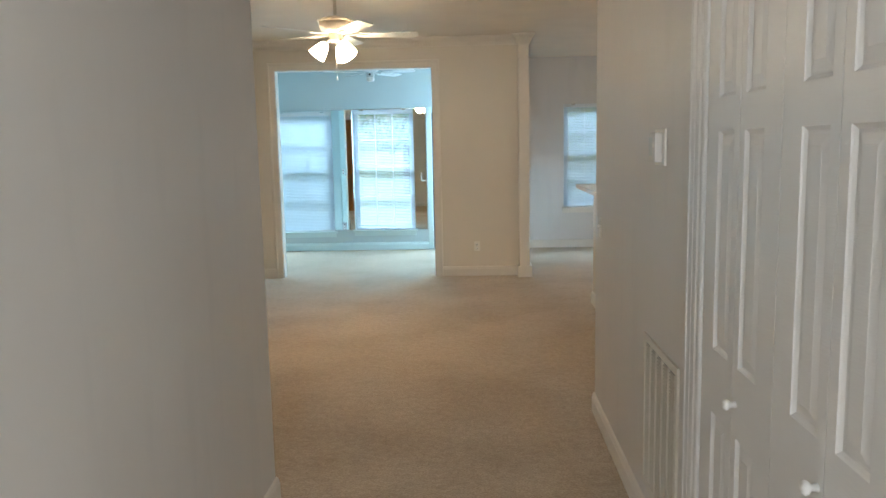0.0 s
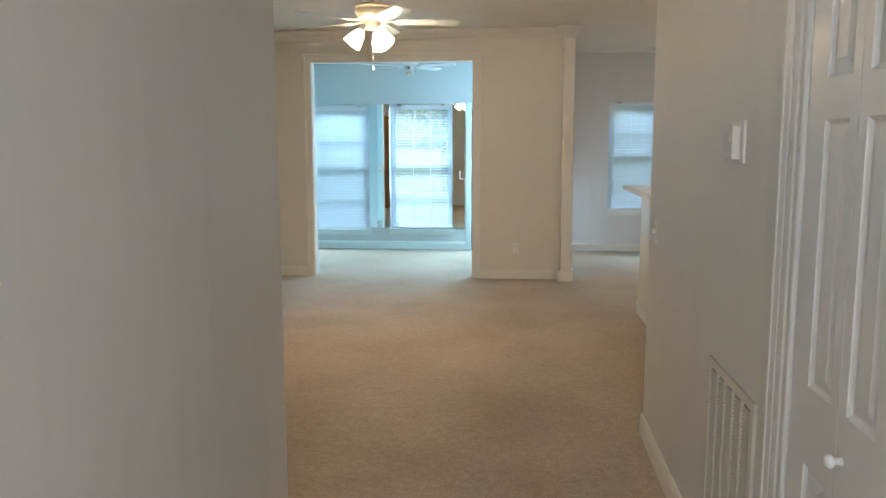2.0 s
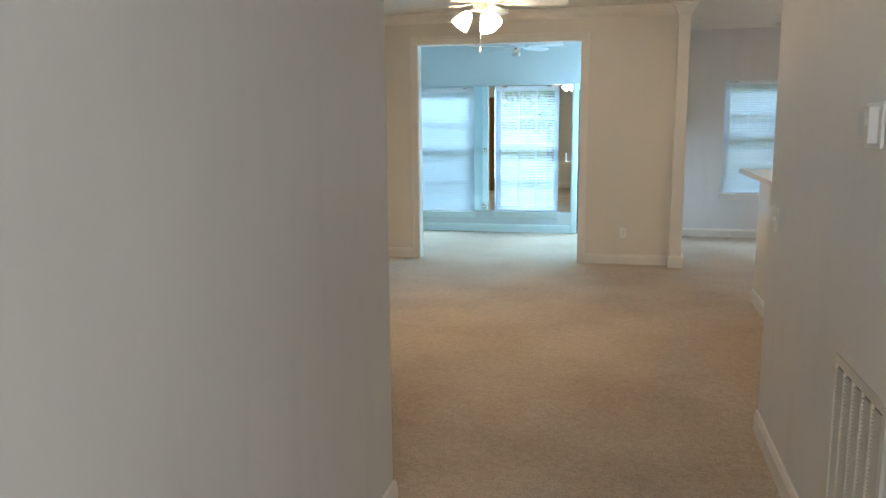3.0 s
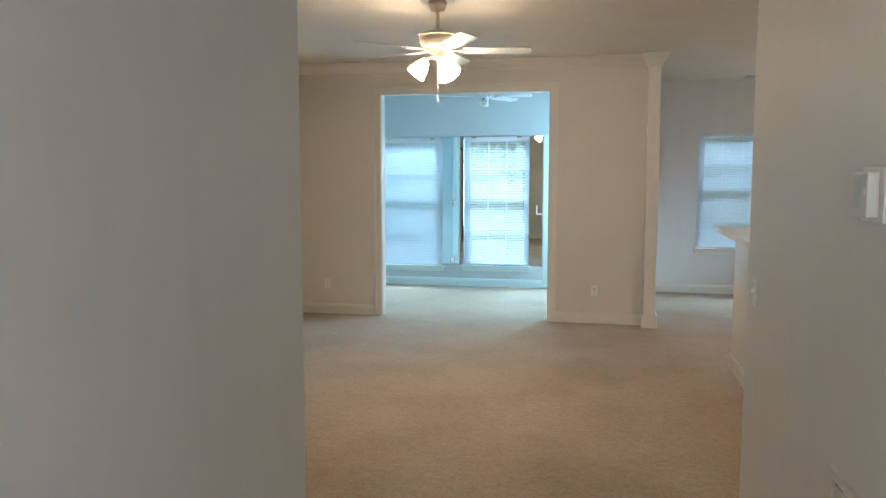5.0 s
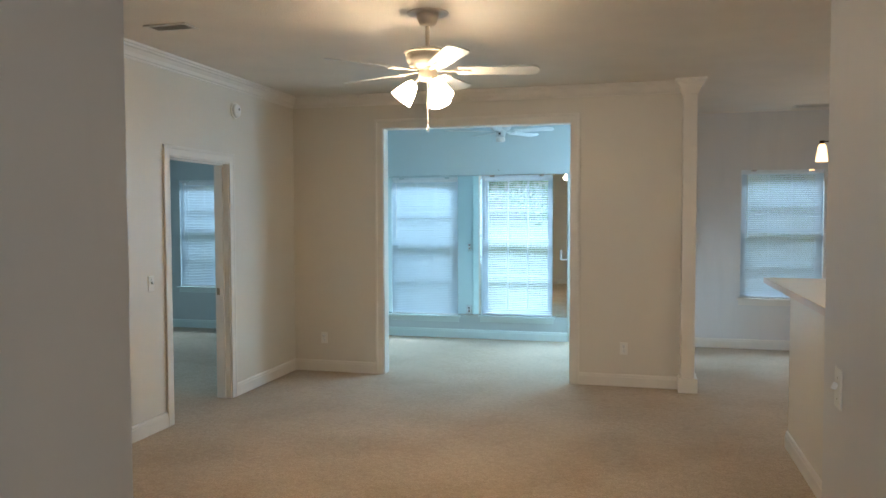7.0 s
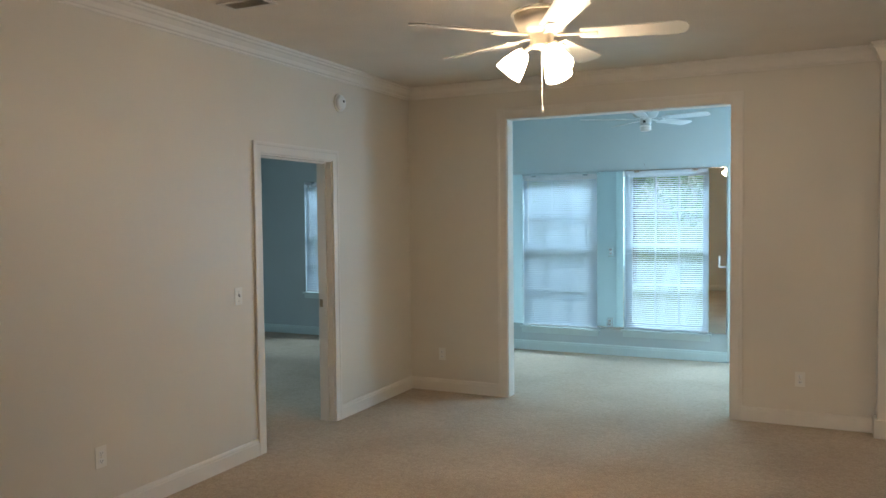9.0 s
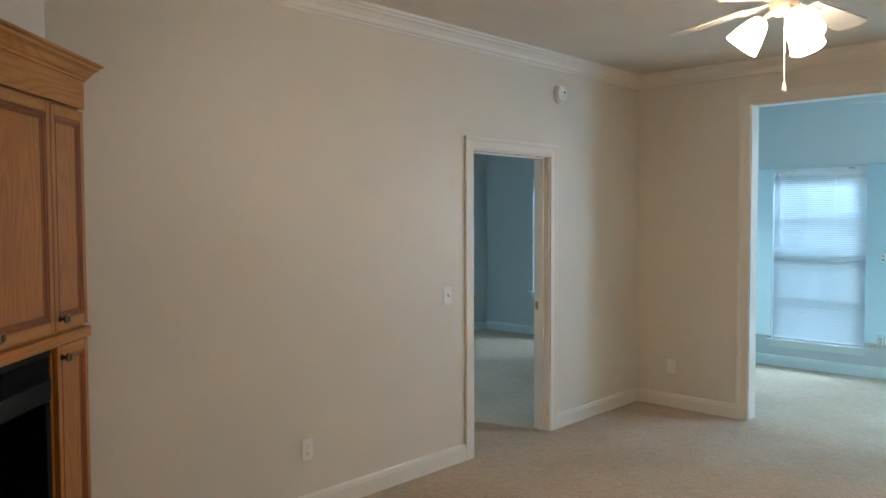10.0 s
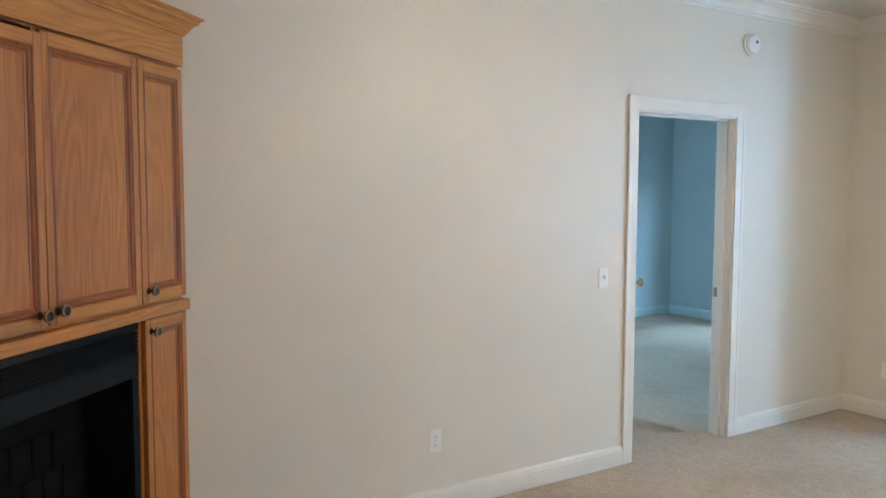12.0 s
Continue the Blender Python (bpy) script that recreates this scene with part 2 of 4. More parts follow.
smeared(WALL_COOL, 0.035)
WALL_AQUA = mat("wall_paint_aqua", (0.57, 0.66, 0.67), 0.5, var=0.02, scale=1.5, bump=0.12, bump_scale=140, bump_dist=0.0015)
WALL_TEAL = mat("wall_paint_teal", (0.54, 0.62, 0.63), 0.55, var=0.02, scale=1.5, bump=0.1, bump_scale=140, bump_dist=0.0015)
TRIM = mat("trim_paint_white", (0.78, 0.725, 0.64), 0.42, var=0.02, scale=8)
TRIM_AQUA = mat("trim_paint_aqua", (0.66, 0.78, 0.77), 0.35, var=0.02, scale=8)
CEILING = ceiling_material()
CARPET = carpet_material()
DOOR_PAINT = mat("door_paint_white", (0.72, 0.71, 0.69), 0.40, var=0.02, scale=5, bump=0.45, bump_scale=22, bump_dist=0.0012)
for node in list(DOOR_PAINT.node_tree.nodes):
    if node.type == "BUMP":
        grain = DOOR_PAINT.node_tree.nodes.new("ShaderNodeMapping")
        grain.inputs["Scale"].default_value = (1, 0.7, 9)
        tex = node.inputs["Height"].links[0].from_node
        DOOR_PAINT.node_tree.links.new(tex.inputs["Vector"].links[0].from_socket, grain.inputs["Vector"])
        DOOR_PAINT.node_tree.links.new(grain.outputs[0], tex.inputs["Vector"])
PLASTIC = mat("plastic_cream", (0.82, 0.79, 0.72), 0.35, var=0.02)
PLASTIC_DIM = mat("plastic_cream_gray", (0.68, 0.65, 0.60), 0.45, var=0.02)
PLASTIC_WHITE = mat("plastic_white", (0.82, 0.81, 0.78), 0.35, var=0.02)
# near black: shade painted into slots and gaps, also really dark small parts
GAP_SHADE_AND_BLACK = mat("gap_shade_and_black", (0.03, 0.03, 0.03), 0.6)
# shade of the unbuilt ducts, painted as one dark colour
DUCT_SHADE = mat("duct_shade", (0.05, 0.05, 0.05), 0.8)
GRILLE = mat("grille_paint", (0.68, 0.64, 0.56), 0.4, var=0.03)
OAK_V = oak_material("oak_upright_grain", "Z", (0.46, 0.182, 0.036), (0.405, 0.150, 0.029), (0.51, 0.225, 0.053))
OAK_H = oak_material("oak_level_grain", "X", (0.50, 0.220, 0.042), (0.41, 0.165, 0.032), (0.55, 0.260, 0.058))
OAK_DARK = oak_material("oak_bead_dark", "Z", (0.30, 0.095, 0.020), (0.24, 0.070, 0.014), (0.34, 0.12, 0.026))
BLACK_METAL = mat("black_stove_metal", (0.009, 0.011, 0.013), 0.6, var=0.2, scale=12, bump=0.1, spec=0.1)
FIREBRICK = mat("firebrick_black", (0.008, 0.008, 0.008), 0.9, spec=0.05, var=0.3, scale=14, bump=0.4, bump_scale=60)
BRONZE = mat("bronze_antique", (0.07, 0.05, 0.035), 0.35, metal=0.9, var=0.3, scale=60)
RING = mat("ring_worn_brass", (0.34, 0.27, 0.17), 0.3, metal=1.0, var=0.2, scale=80)
BRASS = mat("brass", (0.70, 0.50, 0.20), 0.25, metal=1.0)
FAN_BODY = mat("fan_body_champagne", (0.66, 0.57, 0.45), 0.38, metal=0.15, var=0.04)
FAN_BLADE = mat("fan_blade_white", (0.74, 0.70, 0.62), 0.4, var=0.04)
FAN_WHITE = mat("fan_white", (0.70, 0.73, 0.72), 0.4, var=0.04)
SHADE = glow("frosted_shade_lit", (1.0, 0.80, 0.56), 21.0)
AMBER = glow("amber_shade_lit", (1.0, 0.66, 0.32), 1.5)
BLIND = blind_material("blind_vinyl", (0.64, 0.71, 0.77), 0.27)
BLIND_RAIL = mat("blind_rail", (0.74, 0.76, 0.77), 0.4)
VINYL = mat("window_vinyl", (0.78, 0.79, 0.79), 0.4)
GLASS = glass_material()
MIRROR = mat("mirror_silver", (0.80, 0.88, 0.86), 0.01, metal=1.0, var=0.0)
MIRROR.node_tree.nodes["Principled BSDF"].inputs["Roughness"].default_value = 0.01
for link in list(MIRROR.node_tree.nodes["Principled BSDF"].inputs["Roughness"].links):
    MIRROR.node_tree.links.remove(link)
CHROME = mat("chrome", (0.75, 0.76, 0.76), 0.12, metal=1.0)
COUNTER = mat("laminate_white", (0.78, 0.77, 0.74), 0.3, var=0.03, scale=30)
COUNTER_EDGE = mat("laminate_edge_beige", (0.68, 0.56, 0.46), 0.4, var=0.05)
GRASS = mat("grass", (0.09, 0.13, 0.04), 0.9, var=0.4, scale=0.8, bump=0.5, bump_scale=30, bump_dist=0.03)
BARK = mat("bark", (0.12, 0.09, 0.06), 0.9, var=0.3, bump=0.6, bump_scale=30, bump_dist=0.02)
LEAVES = leaf_material()


# ---- builders ----
def bm_box(bm, x0, x1, y0, y1, z0, z1):
    v = [bm.verts.new((x, y, z)) for z in (z0, z1) for y in (y0, y1) for x in (x0, x1)]
    for f in ((0, 2, 3, 1), (4, 5, 7, 6), (0, 1, 5, 4), (2, 6, 7, 3), (0, 4, 6, 2), (1, 3, 7, 5)):
        bm.faces.new([v[i] for i in f])
    return v


def bevelled(bm, width, segments=2):
    bmesh.ops.bevel(bm, geom=list(bm.edges), offset=width, segments=segments, profile=0.6, affect="EDGES", clamp_overlap=True)
    return bm


def box(x0, x1, y0, y1, z0, z1, bevel=0.0, segments=2):
    bm = bmesh.new()
    bm_box(bm, x0, x1, y0, y1, z0, z1)
    if bevel:
        bevelled(bm, bevel, segments)
    return bm


def part(name, bm, material, parent=None, label="", smooth=False):
    me = bpy.data.meshes.new(name)
    bmesh.ops.recalc_face_normals(bm, faces=bm.faces)
    bm.to_mesh(me)
    bm.free()
    me.materials.append(material)
    if smooth:
        me.shade_smooth()
    ob = new(name, me)
    if parent is not None:
        ob.parent = parent
    if label:
        ob["label"] = label
    return ob


def share(ob, parent, m):
    """Another object on the same mesh, at the pose m under parent."""
    o = ob.copy()
    scene.collection.objects.link(o)
    o.parent = parent
    o.matrix_basis = m
    return o


def thing(name, m, label, category, group="", kind=""):
    e = new(name)
    e.empty_display_size = 0.1
    e.matrix_world = m
    return tagged(e, label, category, group, kind)


def structure(name, bm, material, label=""):
    return tagged(part(name, bm, material, None, label), kind="structure")


def lathe(profile, steps=32, close=False):
    """A turned shape: profile of (radius, z)."""
    bm = bmesh.new()
    rings = []
    for r, z in profile:
        if r < 1e-5:
            rings.append([bm.verts.new((0, 0, z))])
        else:
            rings.append([bm.verts.new((r * math.cos(2 * math.pi * i / steps), r * math.sin(2 * math.pi * i / steps), z)) for i in range(steps)])
    for a, b in zip(rings, rings[1:]):
        for i in range(steps):
            j = (i + 1) % steps
            if len(a) == 1 and len(b) == 1:
                continue
            if len(a) == 1:
                bm.faces.new((a[0], b[i], b[j]))
            elif len(b) == 1:
                bm.faces.new((a[i], b[0], a[j]))
            else:
                bm.faces.new((a[i], b[i], b[j], a[j]))
    return bm


def turned(bm, m):
    bmesh.ops.transform(bm, matrix=m, verts=bm.verts)
    return bm


def merge(bm, other):
    me = bpy.data.meshes.new("tmp")
    other.to_mesh(me)
    other.free()
    bm.from_mesh(me)
    bpy.data.meshes.remove(me)
    return bm


def wall_cells(axis, a0, a1, z0, z1, t0, t1, openings):
    """A wall along axis, from a0 to a1 and from z0 to z1, between t0 and t1 across, with real openings (a, b, low, high)."""
    xs = sorted({a0, a1, *[o[0] for o in openings], *[o[1] for o in openings]})
    zs = sorted({z0, z1, *[o[2] for o in openings], *[o[3] for o in openings]})
    xs, zs = [x for x in xs if a0 <= x <= a1], [z for z in zs if z0 <= z <= z1]

    def solid(i, k):
        if not (0 <= i < len(xs) - 1 and 0 <= k < len(zs) - 1):
            return False
        x, z = (xs[i] + xs[i + 1]) / 2, (zs[k] + zs[k + 1]) / 2
        return not any(o[0] < x < o[1] and o[2] < z < o[3] for o in openings)

    bm = bmesh.new()
    made = {}

    def vert(a, t, z):
        key = (round(a, 5), round(t, 5), round(z, 5))
        if key not in made:
            made[key] = bm.verts.new((a, t, z) if axis == "x" else (t, a, z))
        return made[key]

    for i in range(len(xs) - 1):
        for k in range(len(zs) - 1):
            if not solid(i, k):
                continue
            a, b, c, d = xs[i], xs[i + 1], zs[k], zs[k + 1]
            for t in (t0, t1):
                bm.faces.new([vert(a, t, c), vert(b, t, c), vert(b, t, d), vert(a, t, d)])
            if not solid(i - 1, k):
                bm.faces.new([vert(a, t0, c), vert(a, t1, c), vert(a, t1, d), vert(a, t0, d)])
            if not solid(i + 1, k):
                bm.faces.new([vert(b, t0, c), vert(b, t1, c), vert(b, t1, d), vert(b, t0, d)])
            if not solid(i, k - 1):
                bm.faces.new([vert(a, t0, c), vert(b, t0, c), vert(b, t1, c), vert(a, t1, c)])
            if not solid(i, k + 1):
                bm.faces.new([vert(a, t0, d), vert(b, t0, d), vert(b, t1, d), vert(a, t1, d)])
    return bm


def run(profile, a, b, out, up=(0, 0, 1)):
    """A moulding from a to b: profile of (outwards, upwards) carried along; out is the way into the room."""
    a, b, out, up = Vector(a), Vector(b), Vector(out).normalized(), Vector(up)
    bm = bmesh.new()
    ends = [[bm.verts.new(p + out * o + up * u) for o, u in profile] for p in (a, b)]
    n = len(profile)
    for i in range(n):
        j = (i + 1) % n
        bm.faces.new((ends[0][i], ends[0][j], ends[1][j], ends[1][i]))
    bm.faces.new(ends[0])
    bm.faces.new(ends[1][::-1])
    return bm


BASE = ((0, 0), (0.016, 0), (0.016, 0.084), (0.0125, 0.089), (0.0125, 0.098), (0.008, 0.109), (0, 0.114))
CROWN = ((0, 0), (0, -0.105), (0.010, -0.105), (0.014, -0.092), (0.022, -0.086), (0.030, -0.062), (0.050, -0.038), (0.062, -0.030), (0.066, -0.020), (0.078, -0.014), (0.082, 0))


def base(name, a, b, out, material=None):
    return tagged(part(name, run(BASE, (*a, 0.002), (*b, 0.002), out), material or TRIM), kind="structure")


def crown(name, a, b, out):
    return tagged(part(name, run(CROWN, (*a, CEIL - 0.001), (*b, CEIL - 0.001), out), TRIM), kind="structure")


CASING = ((0, 0.003), (0, 0.012), (0.006, 0.0145), (0.056, 0.0155), (0.062, 0.0185), (0.080, 0.0185), (0.084, 0.016), (0.084, 0.003))
RIDGED = ((0, 0.003), (0, 0.014), (0.006, 0.018), (0.018, 0.018), (0.022, 0.012), (0.040, 0.012), (0.044, 0.017), (0.060, 0.018), (0.064, 0.012), (0.084, 0.012), (0.084, 0.003))


def casing(name, axis, a0, a1, top, face, out, material=None, bottom=0.002, width=0.084, profile=CASING):
    """Mitred door casing round an opening from a0 to a1 up to top, on the plane face, standing out in the direction out (+1 or -1)."""
    bm = bmesh.new()
    k = width / 0.084
    rings = []
    for a, z, da, dz in ((a0, bottom, -1, 0), (a0, top, -1, 1), (a1, top, 1, 1), (a1, bottom, 1, 0)):
        ring = []
        for w, t in profile:
            q, h = a + da * w * k, z + dz * w * k
            ring.append(bm.verts.new((q, face + out * t, h) if axis == "x" else (face + out * t, q, h)))
        rings.append(ring)
    n = len(profile)
    for r, s in zip(rings, rings[1:]):
        for i in range(n):
            j = (i + 1) % n
            bm.faces.new((r[i], r[j], s[j], s[i]))
    bm.faces.new(rings[0])
    bm.faces.new(rings[-1][::-1])
    return tagged(part(name, bm, material or TRIM), kind="structure")


# ---- the shell ----
LW, RW = -1.036, 0.540
BACK, NORTH, OUTER, WEST = 2.757, 8.63, 11.03, -3.45
OP0, OP1, OPH = -2.487, -0.630, 2.460
LD0, LD1, LDH = 6.474, 7.345, 2.052
WINS = {"window_1": (-3.190, -2.289, 0.292, 2.085), "window_2": (-1.977, -1.067, 0.304, 2.10), "window_3": (1.147, 2.05, 0.605, 2.117), "window_4": (-6.362, -5.46, 0.590, 2.097)}
DOOR2 = (-0.790, 0.02, 0.0, 2.04)

floor = structure("floor", box(-7.6, 4.4, -3.6, 11.3, -0.12, 0.0), CARPET, "beige cut pile carpet with worn patches")
ceiling = structure("ceiling", box(-7.6, 4.4, -3.6, 11.3, CEIL, CEIL + 0.12), CEILING, "white textured ceiling")

structure("wall_hall_left", box(LW - 0.12, LW, -3.2, BACK, 0, CEIL), WALL_COOL, "warm gray painted hall wall")
structure("wall_back", box(WEST, LW - 0.12, BACK - 0.12, BACK, 0, CEIL), WALL)
structure("wall_hall_right", wall_cells("y", -3.2, 3.908, 0, CEIL, RW, RW + 0.12, [(0.724, 1.806, 0, 2.04)]), WALL_COOL, "warm gray painted hall wall with scuffs")
structure("wall_kitchen", box(RW + 0.12, 4.3, 3.788, 3.908, 0, CEIL), WALL_COOL)
structure("wall_west", wall_cells("y", BACK - 0.12, NORTH, 0, CEIL, WEST - 0.12, WEST, [(LD0, LD1, 0, LDH)]), WALL, "cream painted living room wall")
structure("wall_north", wall_cells("x", WEST - 0.12, 0.3575, 0, CEIL, NORTH, NORTH + 0.06, [(OP0, OP1, 0, OPH)]), WALL, "cream painted living room wall")
structure("wall_north_back", wall_cells("x", WEST - 0.12, 0.3575, 0, CEIL, NORTH + 0.06, NORTH + 0.13, [(OP0, OP1, 0, OPH)]), WALL_AQUA)
w1, w2, w3, w4 = (WINS[k] for k in ("window_1", "window_2", "window_3", "window_4"))
structure("wall_outer_sunroom", wall_cells("x", -3.57, 0.25, 0, CEIL, OUTER, OUTER + 0.16, [w1, w2, DOOR2]), WALL_AQUA, "pale aqua painted sunroom wall")
structure("wall_outer_dining", wall_cells("x", 0.25, 4.3, 0, CEIL, OUTER, OUTER + 0.16, [w3]), WALL_COOL, "gray painted dining room wall")
structure("wall_outer_bedroom", wall_cells("x", -7.3, -3.57, 0, CEIL, OUTER, OUTER + 0.16, [w4]), WALL_TEAL, "dusky teal painted bedroom wall")
structure("wall_sunroom_left", box(-3.57, -3.50, NORTH + 0.13, OUTER, 0, CEIL), WALL_AQUA)
structure("wall_sunroom_right", box(0.18, 0.25, NORTH + 0.13, OUTER, 0, CEIL), WALL_AQUA)
structure("wall_dining_left", box(0.25, 0.30, NORTH + 0.13, OUTER, 0, CEIL), WALL_COOL)
structure("wall_east", box(4.3, 4.42, 3.788, OUTER + 0.16, 0, CEIL), WALL_COOL)
structure("wall_bedroom_left", box(-7.3, -7.18, 5.2, OUTER, 0, CEIL), WALL_TEAL, "dusky teal painted bedroom wall")
structure("wall_bedroom_near", box(-7.18, -3.57, 5.2, 5.32, 0, CEIL), WALL_TEAL)
structure("wall_bedroom_right", wall_cells("y", 5.32, OUTER, 0, CEIL, -3.577, -3.571, [(LD0, LD1, 0, LDH)]), WALL_TEAL)
structure("wall_foyer", wall_cells("x", LW - 0.12, RW + 0.12, 0, CEIL, -3.32, -3.2, []), WALL_COOL)
structure("closet_back", box(1.14, 1.20, 0.5, 2.0, 0, CEIL), WALL_COOL)
structure("closet_side", box(RW + 0.12, 1.14, 1.94, 2.0, 0, CEIL), WALL_COOL)
structure("closet_side", box(RW + 0.12, 1.14, 0.5, 0.56, 0, CEIL), WALL_COOL)
# the fireplace's diagonal wall across the corner
bm = bmesh.new()
lo = [bm.verts.new(p) for p in ((WEST, 3.856, 0), (WEST, BACK, 0), (-2.351, BACK, 0))]
hi = [bm.verts.new((v.co.x, v.co.y, CEIL)) for v in lo]
bm.faces.new(lo[::-1])
bm.faces.new(hi)
for i in range(3):
    j = (i + 1) % 3
    bm.faces.new((lo[i], lo[j], hi[j], hi[i]))
structure("wall_diagonal", bm, WALL)

# openings: jambs, casings
structure("jamb", box(OP0, OP0 + 0.012, NORTH - 0.001, NORTH + 0.131, 0.001, OPH), TRIM)
structure("jamb", box(OP1 - 0.012, OP1, NORTH - 0.001, NORTH + 0.131, 0.001, OPH), TRIM)
structure("jamb", box(OP0 + 0.012, OP1 - 0.012, NORTH - 0.001, NORTH + 0.131, OPH - 0.012, OPH), TRIM)
casing("casing", "x", OP0 + 0.006, OP1 - 0.006, OPH - 0.006, NORTH, -1, width=0.088)
casing("casing", "x", OP0 + 0.006, OP1 - 0.006, OPH - 0.006, NORTH + 0.13, 1, TRIM_AQUA, width=0.094)
structure("jamb", box(WEST - 0.128, WEST + 0.001, LD0, LD0 + 0.014, 0.001, LDH), TRIM)
structure("jamb", box(WEST - 0.128, WEST + 0.001, LD1 - 0.014, LD1, 0.001, LDH), TRIM)
structure("jamb", box(WEST - 0.128, WEST + 0.001, LD0 + 0.014, LD1 - 0.014, LDH - 0.014, LDH), TRIM)
structure("door_stop", box(WEST - 0.085, WEST - 0.045, LD1 - 0.026, LD1 - 0.014, 0.001, LDH - 0.014), TRIM)
structure("door_stop", box(WEST - 0.085, WEST - 0.045, LD0 + 0.026, LD1 - 0.026, LDH - 0.026, LDH - 0.014), TRIM)
casing("casing", "y", LD0 + 0.004, LD1 - 0.004, LDH - 0.004, WEST, 1, width=0.080)
casing("casing", "y", LD0 + 0.004, LD1 - 0.004, LDH - 0.004, -3.577, -1, width=0.080)
casing("casing", "y", 0.724, 1.806, 2.04, RW, -1, DOOR_PAINT, width=0.105, profile=RIDGED)
casing("backband", "y", 0.617, 1.913, 2.147, RW, -1, DOOR_PAINT, width=0.050)

# baseboards
base("baseboard", (LW, -3.2), (LW, BACK + 0.016), (1, 0, 0))
base("baseboard", (-2.30, BACK), (LW, BACK), (0, 1, 0))
base("baseboard", (RW, 1.96), (RW, 3.908 + 0.016), (-1, 0, 0))
base("baseboard", (RW, -3.2), (RW, 0.53), (-1, 0, 0))
base("baseboard", (RW, 3.908), (4.3, 3.908), (0, 1, 0))
base("baseboard", (WEST, 3.86), (WEST, LD0 - 0.076), (1, 0, 0))
base("baseboard", (WEST, LD1 + 0.076), (WEST, NORTH), (1, 0, 0))
base("baseboard", (WEST, NORTH), (OP0 - 0.082, NORTH), (0, -1, 0))
base("baseboard", (OP1 + 0.082, NORTH), (0.336, NORTH), (0, -1, 0))
base("baseboard", (-3.50, OUTER), (-0.875, OUTER), (0, -1, 0), TRIM_AQUA)
base("baseboard", (-3.50, NORTH + 0.13), (-3.50, OUTER), (1, 0, 0), TRIM_AQUA)
base("baseboard", (0.30, OUTER), (4.3, OUTER), (0, -1, 0))
base("baseboard", (4.3, 3.908), (4.3, OUTER), (-1, 0, 0))
base("baseboard", (-7.18, OUTER), (-3.577, OUTER), (0, -1, 0), TRIM_AQUA)
base("baseboard", (-7.18, 5.32), (-7.18, OUTER), (1, 0, 0), TRIM_AQUA)

# crown mouldings of the living room
crown("crown_moulding", (WEST, 3.856), (WEST, NORTH), (1, 0, 0))
crown("crown_moulding", (WEST, NORTH), (0.3575, NORTH), (0, -1, 0))
crown("crown_moulding", (WEST, 3.856), (-2.351, BACK), (1, 1, 0))
crown("crown_moulding", (-2.351, BACK), (LW, BACK), (0, 1, 0))


# pilaster at the end of the north wall
def pilaster():
    x0, x1, y0, y1 = 0.358, 0.476, NORTH - 0.135, NORTH + 0.16
    e = thing("pilaster", pose(0.4, NORTH, 0), "cream painted square pilaster with flared capital at the wall end", "column", kind="structure")
    e.matrix_world = pose(0, 0, 0)
    part("shaft", box(x0, x1, y0, y1, 0.133, CEIL - 0.13, 0.003), TRIM, e)
    part("plinth", box(x0 - 0.022, x1 + 0.026, y0 - 0.022, y1 + 0.018, 0.001, 0.133, 0.004), TRIM, e)
    bm = bmesh.new()
    rings = []
    for o, z in ((0.0, CEIL - 0.13), (0.006, CEIL - 0.13), (0.010, CEIL - 0.118), (0.026, CEIL - 0.085), (0.044, CEIL - 0.050), (0.056, CEIL - 0.040), (0.058, CEIL - 0.026), (0.072, CEIL - 0.018), (0.074, CEIL - 0.002)):
        rings.append([bm.verts.new(p) for p in ((x0 - o, y0 - o, z), (x1 + o, y0 - o, z), (x1 + o, y1 + o, z), (x0 - o, y1 + o, z))])
    for a, b in zip(rings, rings[1:]):
        for i in range(4):
            bm.faces.new((a[i], a[(i + 1) % 4], b[(i + 1) % 4], b[i]))
    bm.faces.new(rings[0][::-1])
    bm.faces.new(rings[-1])
    part("capital", bm, TRIM, e)


pilaster()


